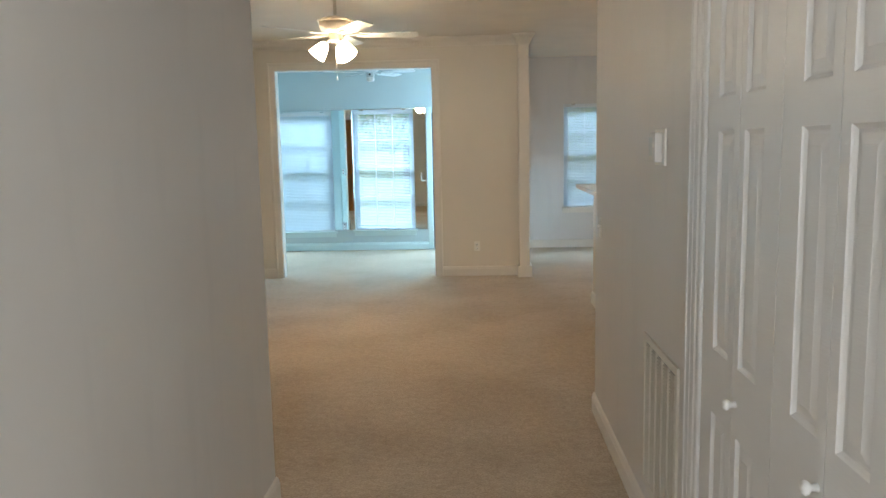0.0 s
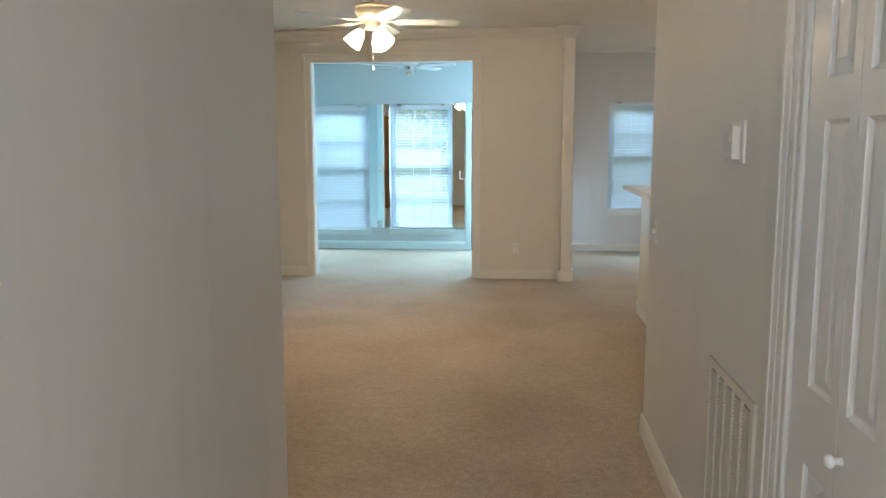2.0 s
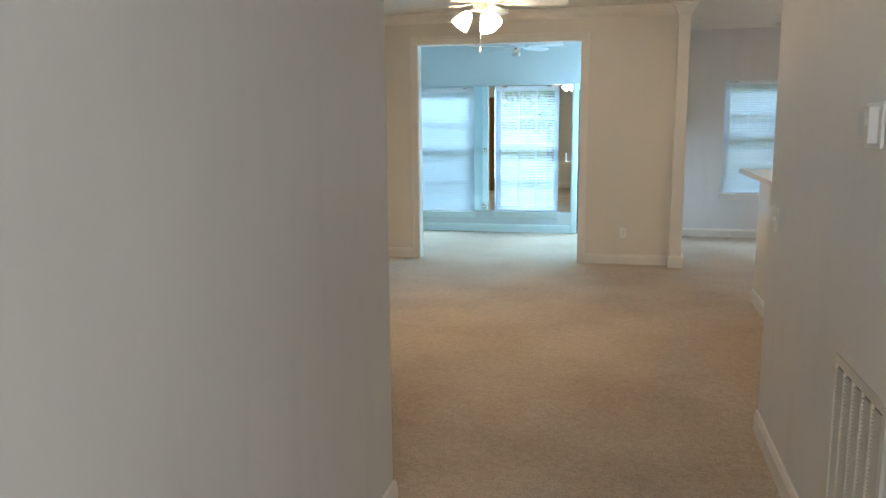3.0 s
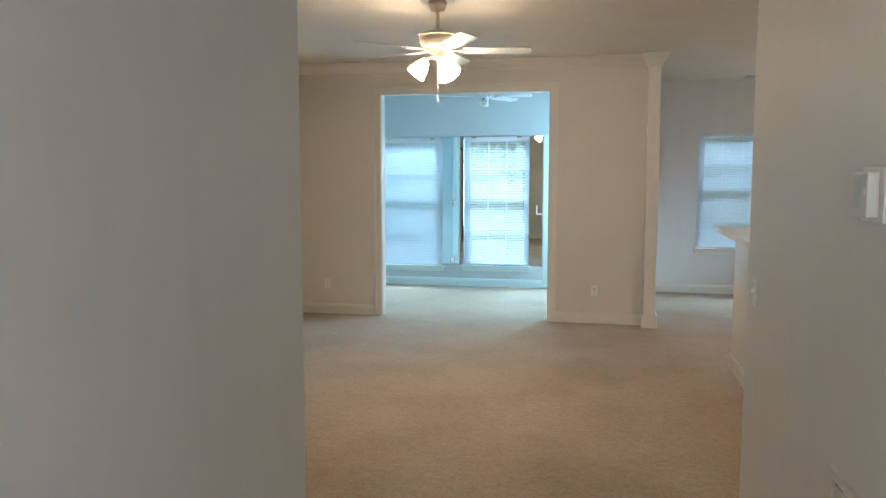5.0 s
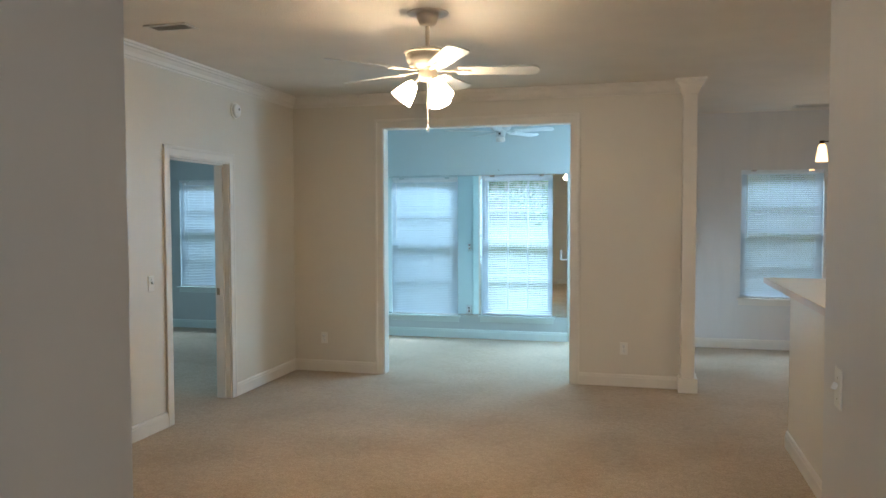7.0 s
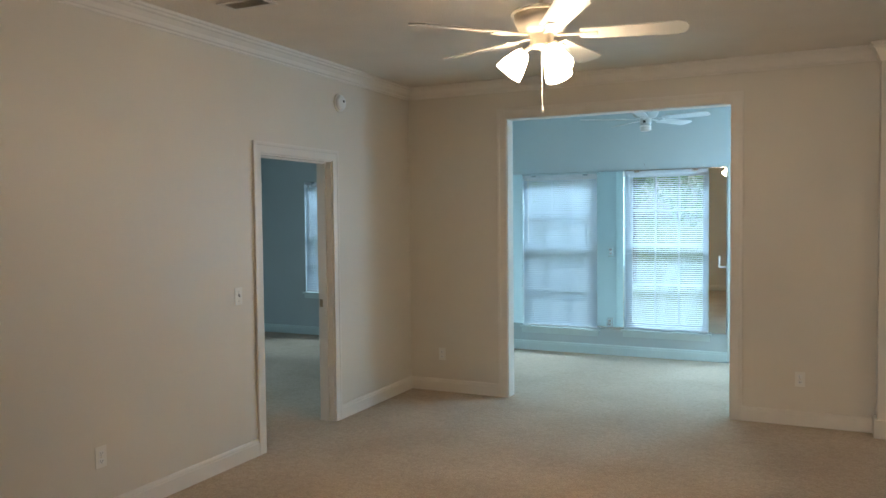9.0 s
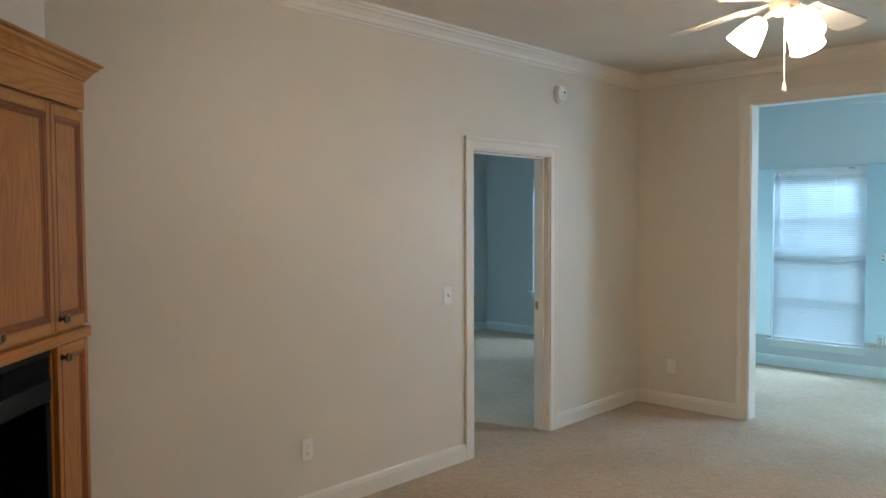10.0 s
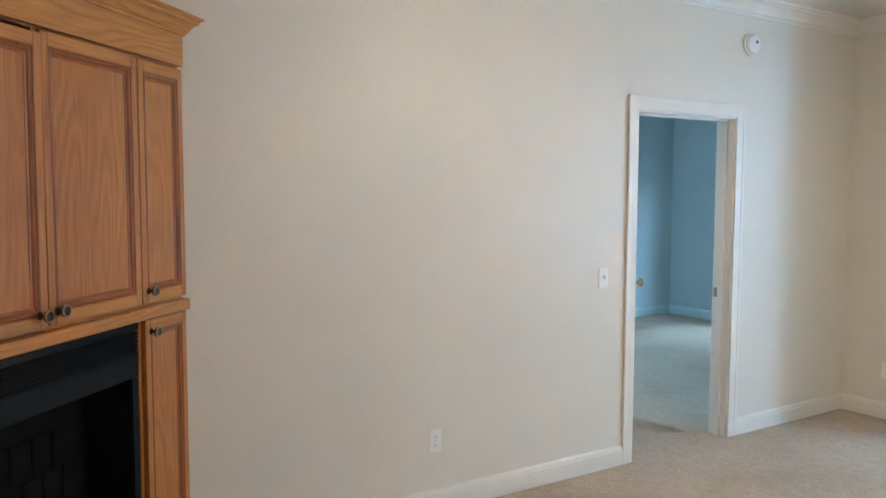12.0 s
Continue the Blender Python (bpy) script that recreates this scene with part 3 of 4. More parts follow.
# ---- windows and blinds ----
def window(name, x0, x1, z0, z1, sill_material):
    e = tagged(new(name), "white vinyl double hung window with divided panes", "window", kind="structure")
    y = OUTER
    frame_bm = bmesh.new()
    for b in ((x0, x0 + 0.035, z0, z1), (x1 - 0.035, x1, z0, z1), (x0 + 0.035, x1 - 0.035, z0, z0 + 0.04), (x0 + 0.035, x1 - 0.035, z1 - 0.035, z1)):
        bm_box(frame_bm, b[0], b[1], y + 0.075, y + 0.155, b[2], b[3])
    part("window_frame", frame_bm, VINYL, e)
    zm = z0 + (z1 - z0) * 0.53
    for low, high, dy in ((z0 + 0.04, zm + 0.02, 0.085), (zm - 0.02, z1 - 0.035, 0.115)):
        s = bmesh.new()
        a, b = x0 + 0.035, x1 - 0.035
        ya, yb = y + dy, y + dy + 0.028
        bm_box(s, a, a + 0.035, ya, yb, low, high)
        bm_box(s, b - 0.035, b, ya, yb, low, high)
        bm_box(s, a + 0.035, b - 0.035, ya, yb, low, low + 0.028)
        bm_box(s, a + 0.035, b - 0.035, ya, yb, high - 0.028, high)
        sash = part("sash", s, VINYL, e)
        g = bmesh.new()
        ga, gb, gl, gh = a + 0.035, b - 0.035, low + 0.028, high - 0.028
        for i in (1, 2):
            q = ga + (gb - ga) * i / 3
            bm_box(g, q - 0.009, q + 0.009, ya + 0.005, yb - 0.005, gl, gh)
        q = (gl + gh) / 2
        for i in range(3):
            l, r = ga + (gb - ga) * i / 3 + 0.009 * (i > 0), ga + (gb - ga) * (i + 1) / 3 - 0.009 * (i < 2)
            bm_box(g, l, r, ya + 0.005, yb - 0.005, q - 0.009, q + 0.009)
        part("muntin", g, VINYL, sash)
        pane = part("pane", box(ga, gb, ya + 0.012, ya + 0.016, gl, gh), GLASS, sash)
        pane.visible_shadow = False
    part("window_sill", box(x0 - 0.035, x1 + 0.035, y - 0.045, y + 0.075, z0 - 0.022, z0, 0.004), sill_material, e)
    part("apron", box(x0 - 0.015, x1 + 0.015, y - 0.016, y - 0.001, z0 - 0.085, z0 - 0.022, 0.003), sill_material, e)
    return e


def blind(x0, x1, z0, z1, tilt, label):
    """A lowered mini blind; its base is at the sill."""
    e = thing("window_blind", pose(0, 0, 0), label, "window blind", "mini blinds at the windows")
    y = OUTER + 0.022
    part("headrail", box(x0 + 0.004, x1 - 0.004, y - 0.016, y + 0.016, z1 - 0.032, z1 - 0.003, 0.002), BLIND_RAIL, e)
    part("bottom_rail", box(x0 + 0.008, x1 - 0.008, y - 0.012, y + 0.012, z0 + 0.006, z0 + 0.022, 0.003), BLIND_RAIL, e)
    pitch = 0.0225
    w = 0.0125
    bm = bmesh.new()
    rows = []
    for s in (-1.0, -0.5, 0.0, 0.5, 1.0):
        cy, cz = s * w, (1 - s * s) * 0.0022
        py, pz = cy * math.cos(tilt) - cz * math.sin(tilt), cy * math.sin(tilt) + cz * math.cos(tilt)
        rows.append([bm.verts.new((x, py, pz)) for x in (x0 + 0.008, x1 - 0.008)])
    for a, b in zip(rows, rows[1:]):
        bm.faces.new((a[0], a[1], b[1], b[0]))
    first = None
    n = int((z1 - 0.04 - z0 - 0.03) / pitch)
    for i in range(n):
        m = pose(0, y, z0 + 0.034 + i * pitch, random.uniform(-0.3, 0.3), 0, 0)
        if first is None:
            first = part("slat", bm, BLIND, e)
            first.matrix_basis = m
        else:
            share(first, e, m)
    cords = bmesh.new()
    for f in (0.14, 0.86):
        q = x0 + (x1 - x0) * f
        bm_box(cords, q - 0.001, q + 0.001, y - 0.0145, y - 0.0135, z0 + 0.02, z1 - 0.03)
    part("ladder_cord", cords, BLIND_RAIL, e)
    wand = turned(lathe(((0.0, 0), (0.0035, 0), (0.0035, 0.75), (0, 0.75)), 8), pose(x0 + 0.07, y - 0.022, z1 - 0.80))
    part("tilt_wand", wand, PLASTIC_WHITE, e)
    for q in (x0 + 0.14, x1 - 0.14):
        part("bracket", box(q - 0.03, q + 0.03, y - 0.020, y - 0.0165, z1 - 0.020, z1 + 0.001), CHROME, e)
    return e


for name, w in WINS.items():
    aqua = name != "window_3"
    window(name, *w, TRIM_AQUA if aqua else TRIM)
blind(*w1, radians(57), "white mini blind, lowered and nearly closed, in a sunroom window")
blind(*w2, radians(27), "white mini blind, lowered with half open slats, beside mirror panels")
blind(*w3, radians(54), "white mini blind, lowered, in the dining room window")
blind(*w4, radians(57), "white mini blind, lowered and nearly closed, in the bedroom window")

# mirror panels on the sunroom wall
for x0, x1 in ((-3.497, w1[0] - 0.002), (w1[1] + 0.002, w2[0] - 0.002), (w2[1] + 0.002, -0.885)):
    m = part("mirror_panel", box(x0, x1, OUTER - 0.007, OUTER - 0.001, 0.318, 2.098, 0.0015, 1), MIRROR)
    tagged(m, "frameless wall mirror panel beside the sunroom windows", "mirror", "wall mirror panels")
structure("mirror_channel", box(-3.497, -0.885, OUTER - 0.010, OUTER - 0.001, 2.099, 2.106), CHROME)
structure("mirror_channel", box(w1[1] + 0.036, w2[0] - 0.036, OUTER - 0.010, OUTER - 0.001, 0.308, 0.317), CHROME)
structure("mirror_channel", box(w2[1] + 0.036, -0.885, OUTER - 0.010, OUTER - 0.001, 0.308, 0.317), CHROME)

# the outside door of the sunroom, just past the opening's edge
structure("casing", box(-0.870, -0.795, OUTER - 0.018, OUTER - 0.001, 0.001, 2.12, 0.004), TRIM_AQUA)
structure("casing", box(-0.795, 0.10, OUTER - 0.018, OUTER - 0.001, 2.045, 2.12, 0.004), TRIM_AQUA)
door_out = tagged(new("door_2"), "white outside door with a full glass pane and dark weatherstrip", "door", kind="structure")
fr = bmesh.new()
for a, b, c, d in ((-0.775, -0.68, 0.006, 2.03), (-0.09, 0.015, 0.006, 2.03), (-0.68, -0.09, 0.006, 0.20), (-0.68, -0.09, 1.92, 2.03)):
    bm_box(fr, a, b, OUTER + 0.03, OUTER + 0.075, c, d)
part("slab", fr, VINYL, door_out)
part("weatherstrip", box(-0.789, -0.776, OUTER + 0.004, OUTER + 0.075, 0.006, 2.03), GAP_SHADE_AND_BLACK, door_out)
pn = part("pane", box(-0.68, -0.09, OUTER + 0.050, OUTER + 0.054, 0.20, 1.92), GLASS, door_out)
pn.visible_shadow = False
part("door_handle", turned(lathe(((0, 0), (0.028, 0), (0.028, 0.008), (0.01, 0.012), (0.01, 0.04), (0.026, 0.05), (0.026, 0.062), (0, 0.07)), 20), pose(-0.06, OUTER + 0.03, 0.95, 90)), BRASS, door_out)


# ---- bifold closet doors ----
def panel_face(bm, x, out, y0, y1, z0, z1):
    """A raised panel moulded into a door face at x: a groove, a slope and a raised field."""
    rings = []
    for inset, depth in ((0.0, 0.0), (0.003, 0.0035), (0.010, 0.009), (0.016, 0.009), (0.036, 0.003), (0.038, 0.002)):
        if (y1 - y0) / 2 - inset < 0.006:
            inset = (y1 - y0) / 2 - 0.006
        a, b, c, d = y0 + inset, y1 - inset, z0 + inset, z1 - inset
        rings.append([bm.verts.new((x - out * depth, p, q)) for p, q in ((a, c), (b, c), (b, d), (a, d))])
    for r, s in zip(rings, rings[1:]):
        for i in range(4):
            j = (i + 1) % 4
            bm.faces.new((r[i], r[j], s[j], s[i]))
    bm.faces.new(rings[-1])


def moulded_leaf(width, height, panels, thick=0.032, out=-1):
    """A door leaf in its own axes: y from 0 to width, z from 0 to height, its shown face at x = 0 facing out."""
    ys = sorted({0, width, *[p[0] for p in panels], *[p[1] for p in panels]})
    zs = sorted({0, height, *[p[2] for p in panels], *[p[3] for p in panels]})
    bm = bmesh.new()
    for i in range(len(ys) - 1):
        for k in range(len(zs) - 1):
            y, z = (ys[i] + ys[i + 1]) / 2, (zs[k] + zs[k + 1]) / 2
            if not any(p[0] < y < p[1] and p[2] < z < p[3] for p in panels):
                bm.faces.new([bm.verts.new((0, a, b)) for a, b in ((ys[i], zs[k]), (ys[i + 1], zs[k]), (ys[i + 1], zs[k + 1]), (ys[i], zs[k + 1]))])
    for p in panels:
        panel_face(bm, 0, out, *p)
    t = -out * thick
    c = [(0, 0), (width, 0), (width, height), (0, height)]
    for i in range(4):
        a, b = c[i], c[(i + 1) % 4]
        bm.faces.new([bm.verts.new(q) for q in ((0, *a), (0, *b), (t, *b), (t, *a))])
    bm.faces.new([bm.verts.new((t, *q)) for q in c])
    bmesh.ops.remove_doubles(bm, verts=bm.verts, dist=0.0003)
    return bm


LEAF = 0.268
for y_top in (1.800, 1.264):
    bf = thing("bifold_door", pose(0.530, y_top - 2 * LEAF, 0.012), "white moulded bifold closet door with raised panels and a small round knob", "closet door", "bifold closet doors")
    for j in (0, 1):
        a, b = (0.102, 0.040) if j == 0 else (0.040, 0.102)
        pans = [(a, LEAF - b, 1.66, 1.93), (a, LEAF - b, 0.968, 1.572), (a, LEAF - b, 0.20, 0.785)]
        leaf = part("leaf", moulded_leaf(LEAF - 0.003, 2.018, pans), DOOR_PAINT, bf)
        leaf.matrix_basis = pose(0, j * LEAF, 0)
        if (y_top > 1.5) == (j == 0):
            part("knob", turned(lathe(((0, 0), (0.009, 0), (0.007, 0.014), (0.013, 0.019), (0.015, 0.025), (0.012, 0.031), (0, 0.034)), 24), pose(0, LEAF - 0.034 if j == 0 else 0.022, 0.873, 0, -90)), PLASTIC_WHITE, leaf, smooth=True)


# ---- return air grille ----
def return_grille(y0, y1, z0, z1):
    g = thing("return_air_grille", pose(RW, (y0 + y1) / 2, z0), "painted metal return air grille low on the hall wall", "air grille")
    w, h = y1 - y0, z1 - z0
    fr = bmesh.new()
    for a, b, c, d in ((-w / 2, -w / 2 + 0.028, 0, h), (w / 2 - 0.028, w / 2, 0, h), (-w / 2 + 0.028, w / 2 - 0.028, 0, 0.028), (-w / 2 + 0.028, w / 2 - 0.028, h - 0.028, h)):
        bm_box(fr, -0.010, 0.0, a, b, c, d)
    part("frame", fr, GRILLE, g)
    # dark sheet on the solid wall, painted as shade behind the louvers
    part("backing", box(-0.0015, -0.0005, -w / 2 + 0.028, w / 2 - 0.028, 0.028, h - 0.028), DUCT_SHADE, g)
    cols = 5
    cw = (w - 0.056) / cols
    for i in range(1, cols):
        q = -w / 2 + 0.028 + i * cw
        part("divider", box(-0.0095, -0.002, q - 0.006, q + 0.006, 0.028, h - 0.028), GRILLE, g)
    n = int((h - 0.056) / 0.0125)
    first = None
    for i in range(cols):
        for k in range(n):
            m = pose(-0.0055, -w / 2 + 0.028 + (i + 0.5) * cw, 0.034 + k * 0.0125)
            if first is None:
                bm = turned(box(-0.0046, 0.0046, -cw / 2 + 0.007, cw / 2 - 0.007, -0.0007, 0.0007), pose(0, 0, 0, 0, -24))
                first = part("louver", bm, GRILLE, g)
                first.matrix_basis = m
            else:
                share(first, g, m)
    return g


# ---- small wall fittings ----
def wall_frame(x, y, z, facing):
    """A pose whose -Y looks into the room; facing in degrees of that way round z."""
    return pose(x, y, z, 0, 0, facing + 90)


def outlet(x, y, z, facing, label):
    e = thing("wall_outlet", wall_frame(x, y, z, facing), label, "electrical outlet", "wall outlets")
    part("cover_plate", box(-0.035, 0.035, -0.006, -0.0005, -0.057, 0.057, 0.003), PLASTIC, e)
    for dz in (-0.021, 0.021):
        r = part("receptacle", box(-0.016, 0.016, -0.0085, -0.0062, dz - 0.014, dz + 0.014, 0.002), PLASTIC_WHITE, e)
        # dark bars painted for the shade inside the slots; no holes are cut
        s = bmesh.new()
        bm_box(s, -0.0075, -0.0055, -0.0092, -0.0086, dz - 0.004, dz + 0.006)
        bm_box(s, 0.0055, 0.0075, -0.0092, -0.0086, dz - 0.004, dz + 0.005)
        bm_box(s, -0.002, 0.002, -0.0092, -0.0086, dz - 0.011, dz - 0.007)
        part("slots", s, GAP_SHADE_AND_BLACK, r)
    part("screw", turned(lathe(((0, 0), (0.003, 0), (0.002, 0.0012), (0, 0.0014)), 10), pose(0, -0.0062, 0, 90)), CHROME, e)
    return e


def switch(x, y, z, facing, label):
    e = thing("light_switch", wall_frame(x, y, z, facing), label, "light switch", "light switches")
    part("cover_plate", box(-0.035, 0.035, -0.006, -0.0005, -0.057, 0.057, 0.003), PLASTIC, e)
    part("toggle", turned(box(-0.005, 0.005, -0.014, 0.0, -0.010, 0.010, 0.002), pose(0, -0.007, 0.003, -25)), PLASTIC_WHITE, e)
    for dz in (-0.03, 0.03):
        part("screw", turned(lathe(((0, 0), (0.003, 0), (0.002, 0.0012), (0, 0.0014)), 10), pose(0, -0.0062, dz, 90)), CHROME, e)
    return e


def thermostat():
    e = thing("thermostat", wall_frame(RW, 2.376, 1.537, 180), "white wall thermostat with a small screen on a larger backing plate", "thermostat")
    part("backing_plate", box(-0.075, 0.075, -0.010, -0.0005, -0.065, 0.065, 0.004), PLASTIC, e)
    part("body", box(-0.052, 0.052, -0.038, -0.0102, -0.052, 0.052, 0.006), PLASTIC_DIM, e, "cream gray plastic body")
    part("screen", box(-0.042, 0.012, -0.0388, -0.0382, -0.030, 0.035, 0.0002, 1), mat("thermostat_screen", (0.58, 0.60, 0.57), 0.45), e, "gray liquid crystal screen")
    part("button", box(0.022, 0.040, -0.0400, -0.0382, 0.0, 0.016, 0.001), PLASTIC, e)


def smoke_alarm(x, y, z, facing):
    e = thing("smoke_alarm", wall_frame(x, y, z, facing), "round white smoke alarm high on the living room wall", "smoke alarm")
    part("base_ring", turned(lathe(((0, 0.0005), (0.070, 0.0005), (0.070, 0.012), (0.064, 0.013), (0, 0.013)), 40), pose(0, 0, 0, 90)), PLASTIC, e, smooth=False)
    part("cover", turned(lathe(((0.0, 0.0132), (0.060, 0.0132), (0.060, 0.030), (0.052, 0.038), (0.020, 0.041), (0, 0.041)), 40), pose(0, 0, 0, 90)), PLASTIC_WHITE, e)
    part("test_button", turned(lathe(((0, 0.0412), (0.010, 0.0412), (0.009, 0.044), (0, 0.045)), 16), pose(0.015, 0, 0.012, 90)), GAP_SHADE_AND_BLACK, e)


def ceiling_vent(x, y, w, d):
    e = thing("ceiling_vent", pose(x, y, CEIL), "painted metal ceiling air vent with dark slots", "ceiling vent", "ceiling vents")
    fr = bmesh.new()
    for a, b, c, f in ((-w / 2, w / 2, -d / 2, -d / 2 + 0.025), (-w / 2, w / 2, d / 2 - 0.025, d / 2), (-w / 2, -w / 2 + 0.025, -d / 2 + 0.025, d / 2 - 0.025), (w / 2 - 0.025, w / 2, -d / 2 + 0.025, d / 2 - 0.025)):
        bm_box(fr, a, b, c, f, -0.009, -0.0005)
    part("frame", fr, GRILLE, e)
    # dark sheet under the ceiling, painted as shade between the slats
    part("backing", box(-w / 2 + 0.025, w / 2 - 0.025, -d / 2 + 0.025, d / 2 - 0.025, -0.0015, -0.0006), DUCT_SHADE, e)
    n = 5
    for i in range(n):
        q = -d / 2 + 0.025 + (d - 0.05) * (i + 0.5) / n
        part("slat", turned(box(-w / 2 + 0.026, w / 2 - 0.026, -0.006, 0.006, -0.0006, 0.0006), pose(0, q, -0.006, 40)), GRILLE, e)


return_grille(2.074, 2.591, 0.19, 0.806)
thermostat()
switch(RW, 3.72, 1.105, 180, "cream toggle light switch on the hall wall")
switch(WEST, 6.232, 1.10, 0, "cream toggle light switch beside the bedroom doorway")
outlet(WEST, 5.129, 0.36, 0, "cream wall outlet low on the living room wall")
outlet(-3.125, NORTH, 0.345, -90, "cream wall outlet near the room corner")
outlet(-0.142, NORTH, 0.355, -90, "cream wall outlet between the wide opening and the pilaster")
smoke_alarm(WEST, 7.456, 2.510, 0)
ceiling_vent(-2.89, 5.70, 0.30, 0.15)
ceiling_vent(1.83, 10.60, 0.40, 0.20)
o = outlet(-2.14, OUTER - 0.007, 0.375, -90, "chrome plated wall outlet set in the mirror between the windows")
o.children[0].data = o.children[0].data.copy()
o.children[0].data.materials[0] = CHROME
o = outlet(-2.13, OUTER - 0.007, 1.19, -90, "mirror plated wall outlet set in the mirror between the windows")
o.children[0].data.materials[0] = MIRROR
# the upright white bar is a painted glint of a mirrored switch plate's edge
latch = thing("latch_handle", pose(-0.955, OUTER - 0.007, 1.03), "white bar for the glint on a mirror switch plate's edge, with a short lever", "handle")
part("plate", box(-0.010, 0.006, -0.012, -0.0005, 0.0, 0.125, 0.003), PLASTIC_WHITE, latch)
part("lever", box(0.0065, 0.068, -0.030, -0.018, -0.002, 0.012, 0.004), PLASTIC_WHITE, latch)
part("lever_post", box(0.007, 0.022, -0.0175, -0.0005, 0.0, 0.010, 0.002), PLASTIC_WHITE, latch)


hook = tagged(part("wall_hook", turned(lathe(((0, 0), (0.004, 0.0), (0.004, 0.018), (0, 0.020)), 8), pose(-1.75, OUTER - 0.001, 2.165, 90)), BRONZE), "small dark screw hook above the sunroom window", "hook")

# ---- pony wall with the bar top ----
pony = tagged(structure("pony_wall", box(0.984, 1.10, 3.908, 6.965, 0.0, 1.125), WALL, "cream painted half wall of the kitchen bar"), kind="structure")
base("baseboard", (0.984, 3.908), (0.984, 6.965 + 0.016), (-1, 0, 0))
base("baseboard", (0.984, 6.965), (1.10, 6.965), (0, 1, 0))
bar = thing("bar_top", pose(1.05, 5.4, 1.125), "white laminate bar top with a beige edge on the half wall", "countertop")
part("slab", box(-0.222, 0.23, -1.49, 1.622, 0.0, 0.034, 0.002), COUNTER, bar)
part("edge_strip", box(-0.228, -0.223, -1.49, 1.622, -0.002, 0.035, 0.001), COUNTER_EDGE, bar, "beige edge strip")


# ---- ceiling fans ----
def shade_bm():
    return lathe(((0.024, 0.0), (0.034, -0.012), (0.046, -0.040), (0.060, -0.085), (0.068, -0.125), (0.066, -0.126), (0.057, -0.085), (0.043, -0.040), (0.031, -0.013), (0.022, -0.002), (0.024, 0.0)), 28)


def blade_bm(r0, r1, w0, w1):
    bm = bmesh.new()
    outline = [(r0, -w0 / 2)]
    outline += [(r1 - 0.045, -w1 / 2), (r1 - 0.012, -w1 / 2 + 0.012), (r1, -w1 / 2 + 0.045), (r1, w1 / 2 - 0.045), (r1 - 0.012, w1 / 2 - 0.012), (r1 - 0.045, w1 / 2)]
    outline += [(r0, w0 / 2)]
    lo = [bm.verts.new((x, y, -0.003)) for x, y in outline]
    hi = [bm.verts.new((x, y, 0.003)) for x, y in outline]
    bm.faces.new(lo[::-1])
    bm.faces.new(hi)
    for i in range(len(lo)):
        j = (i + 1) % len(lo)
        bm.faces.new((lo[i], lo[j], hi[j], hi[i]))
    return bm


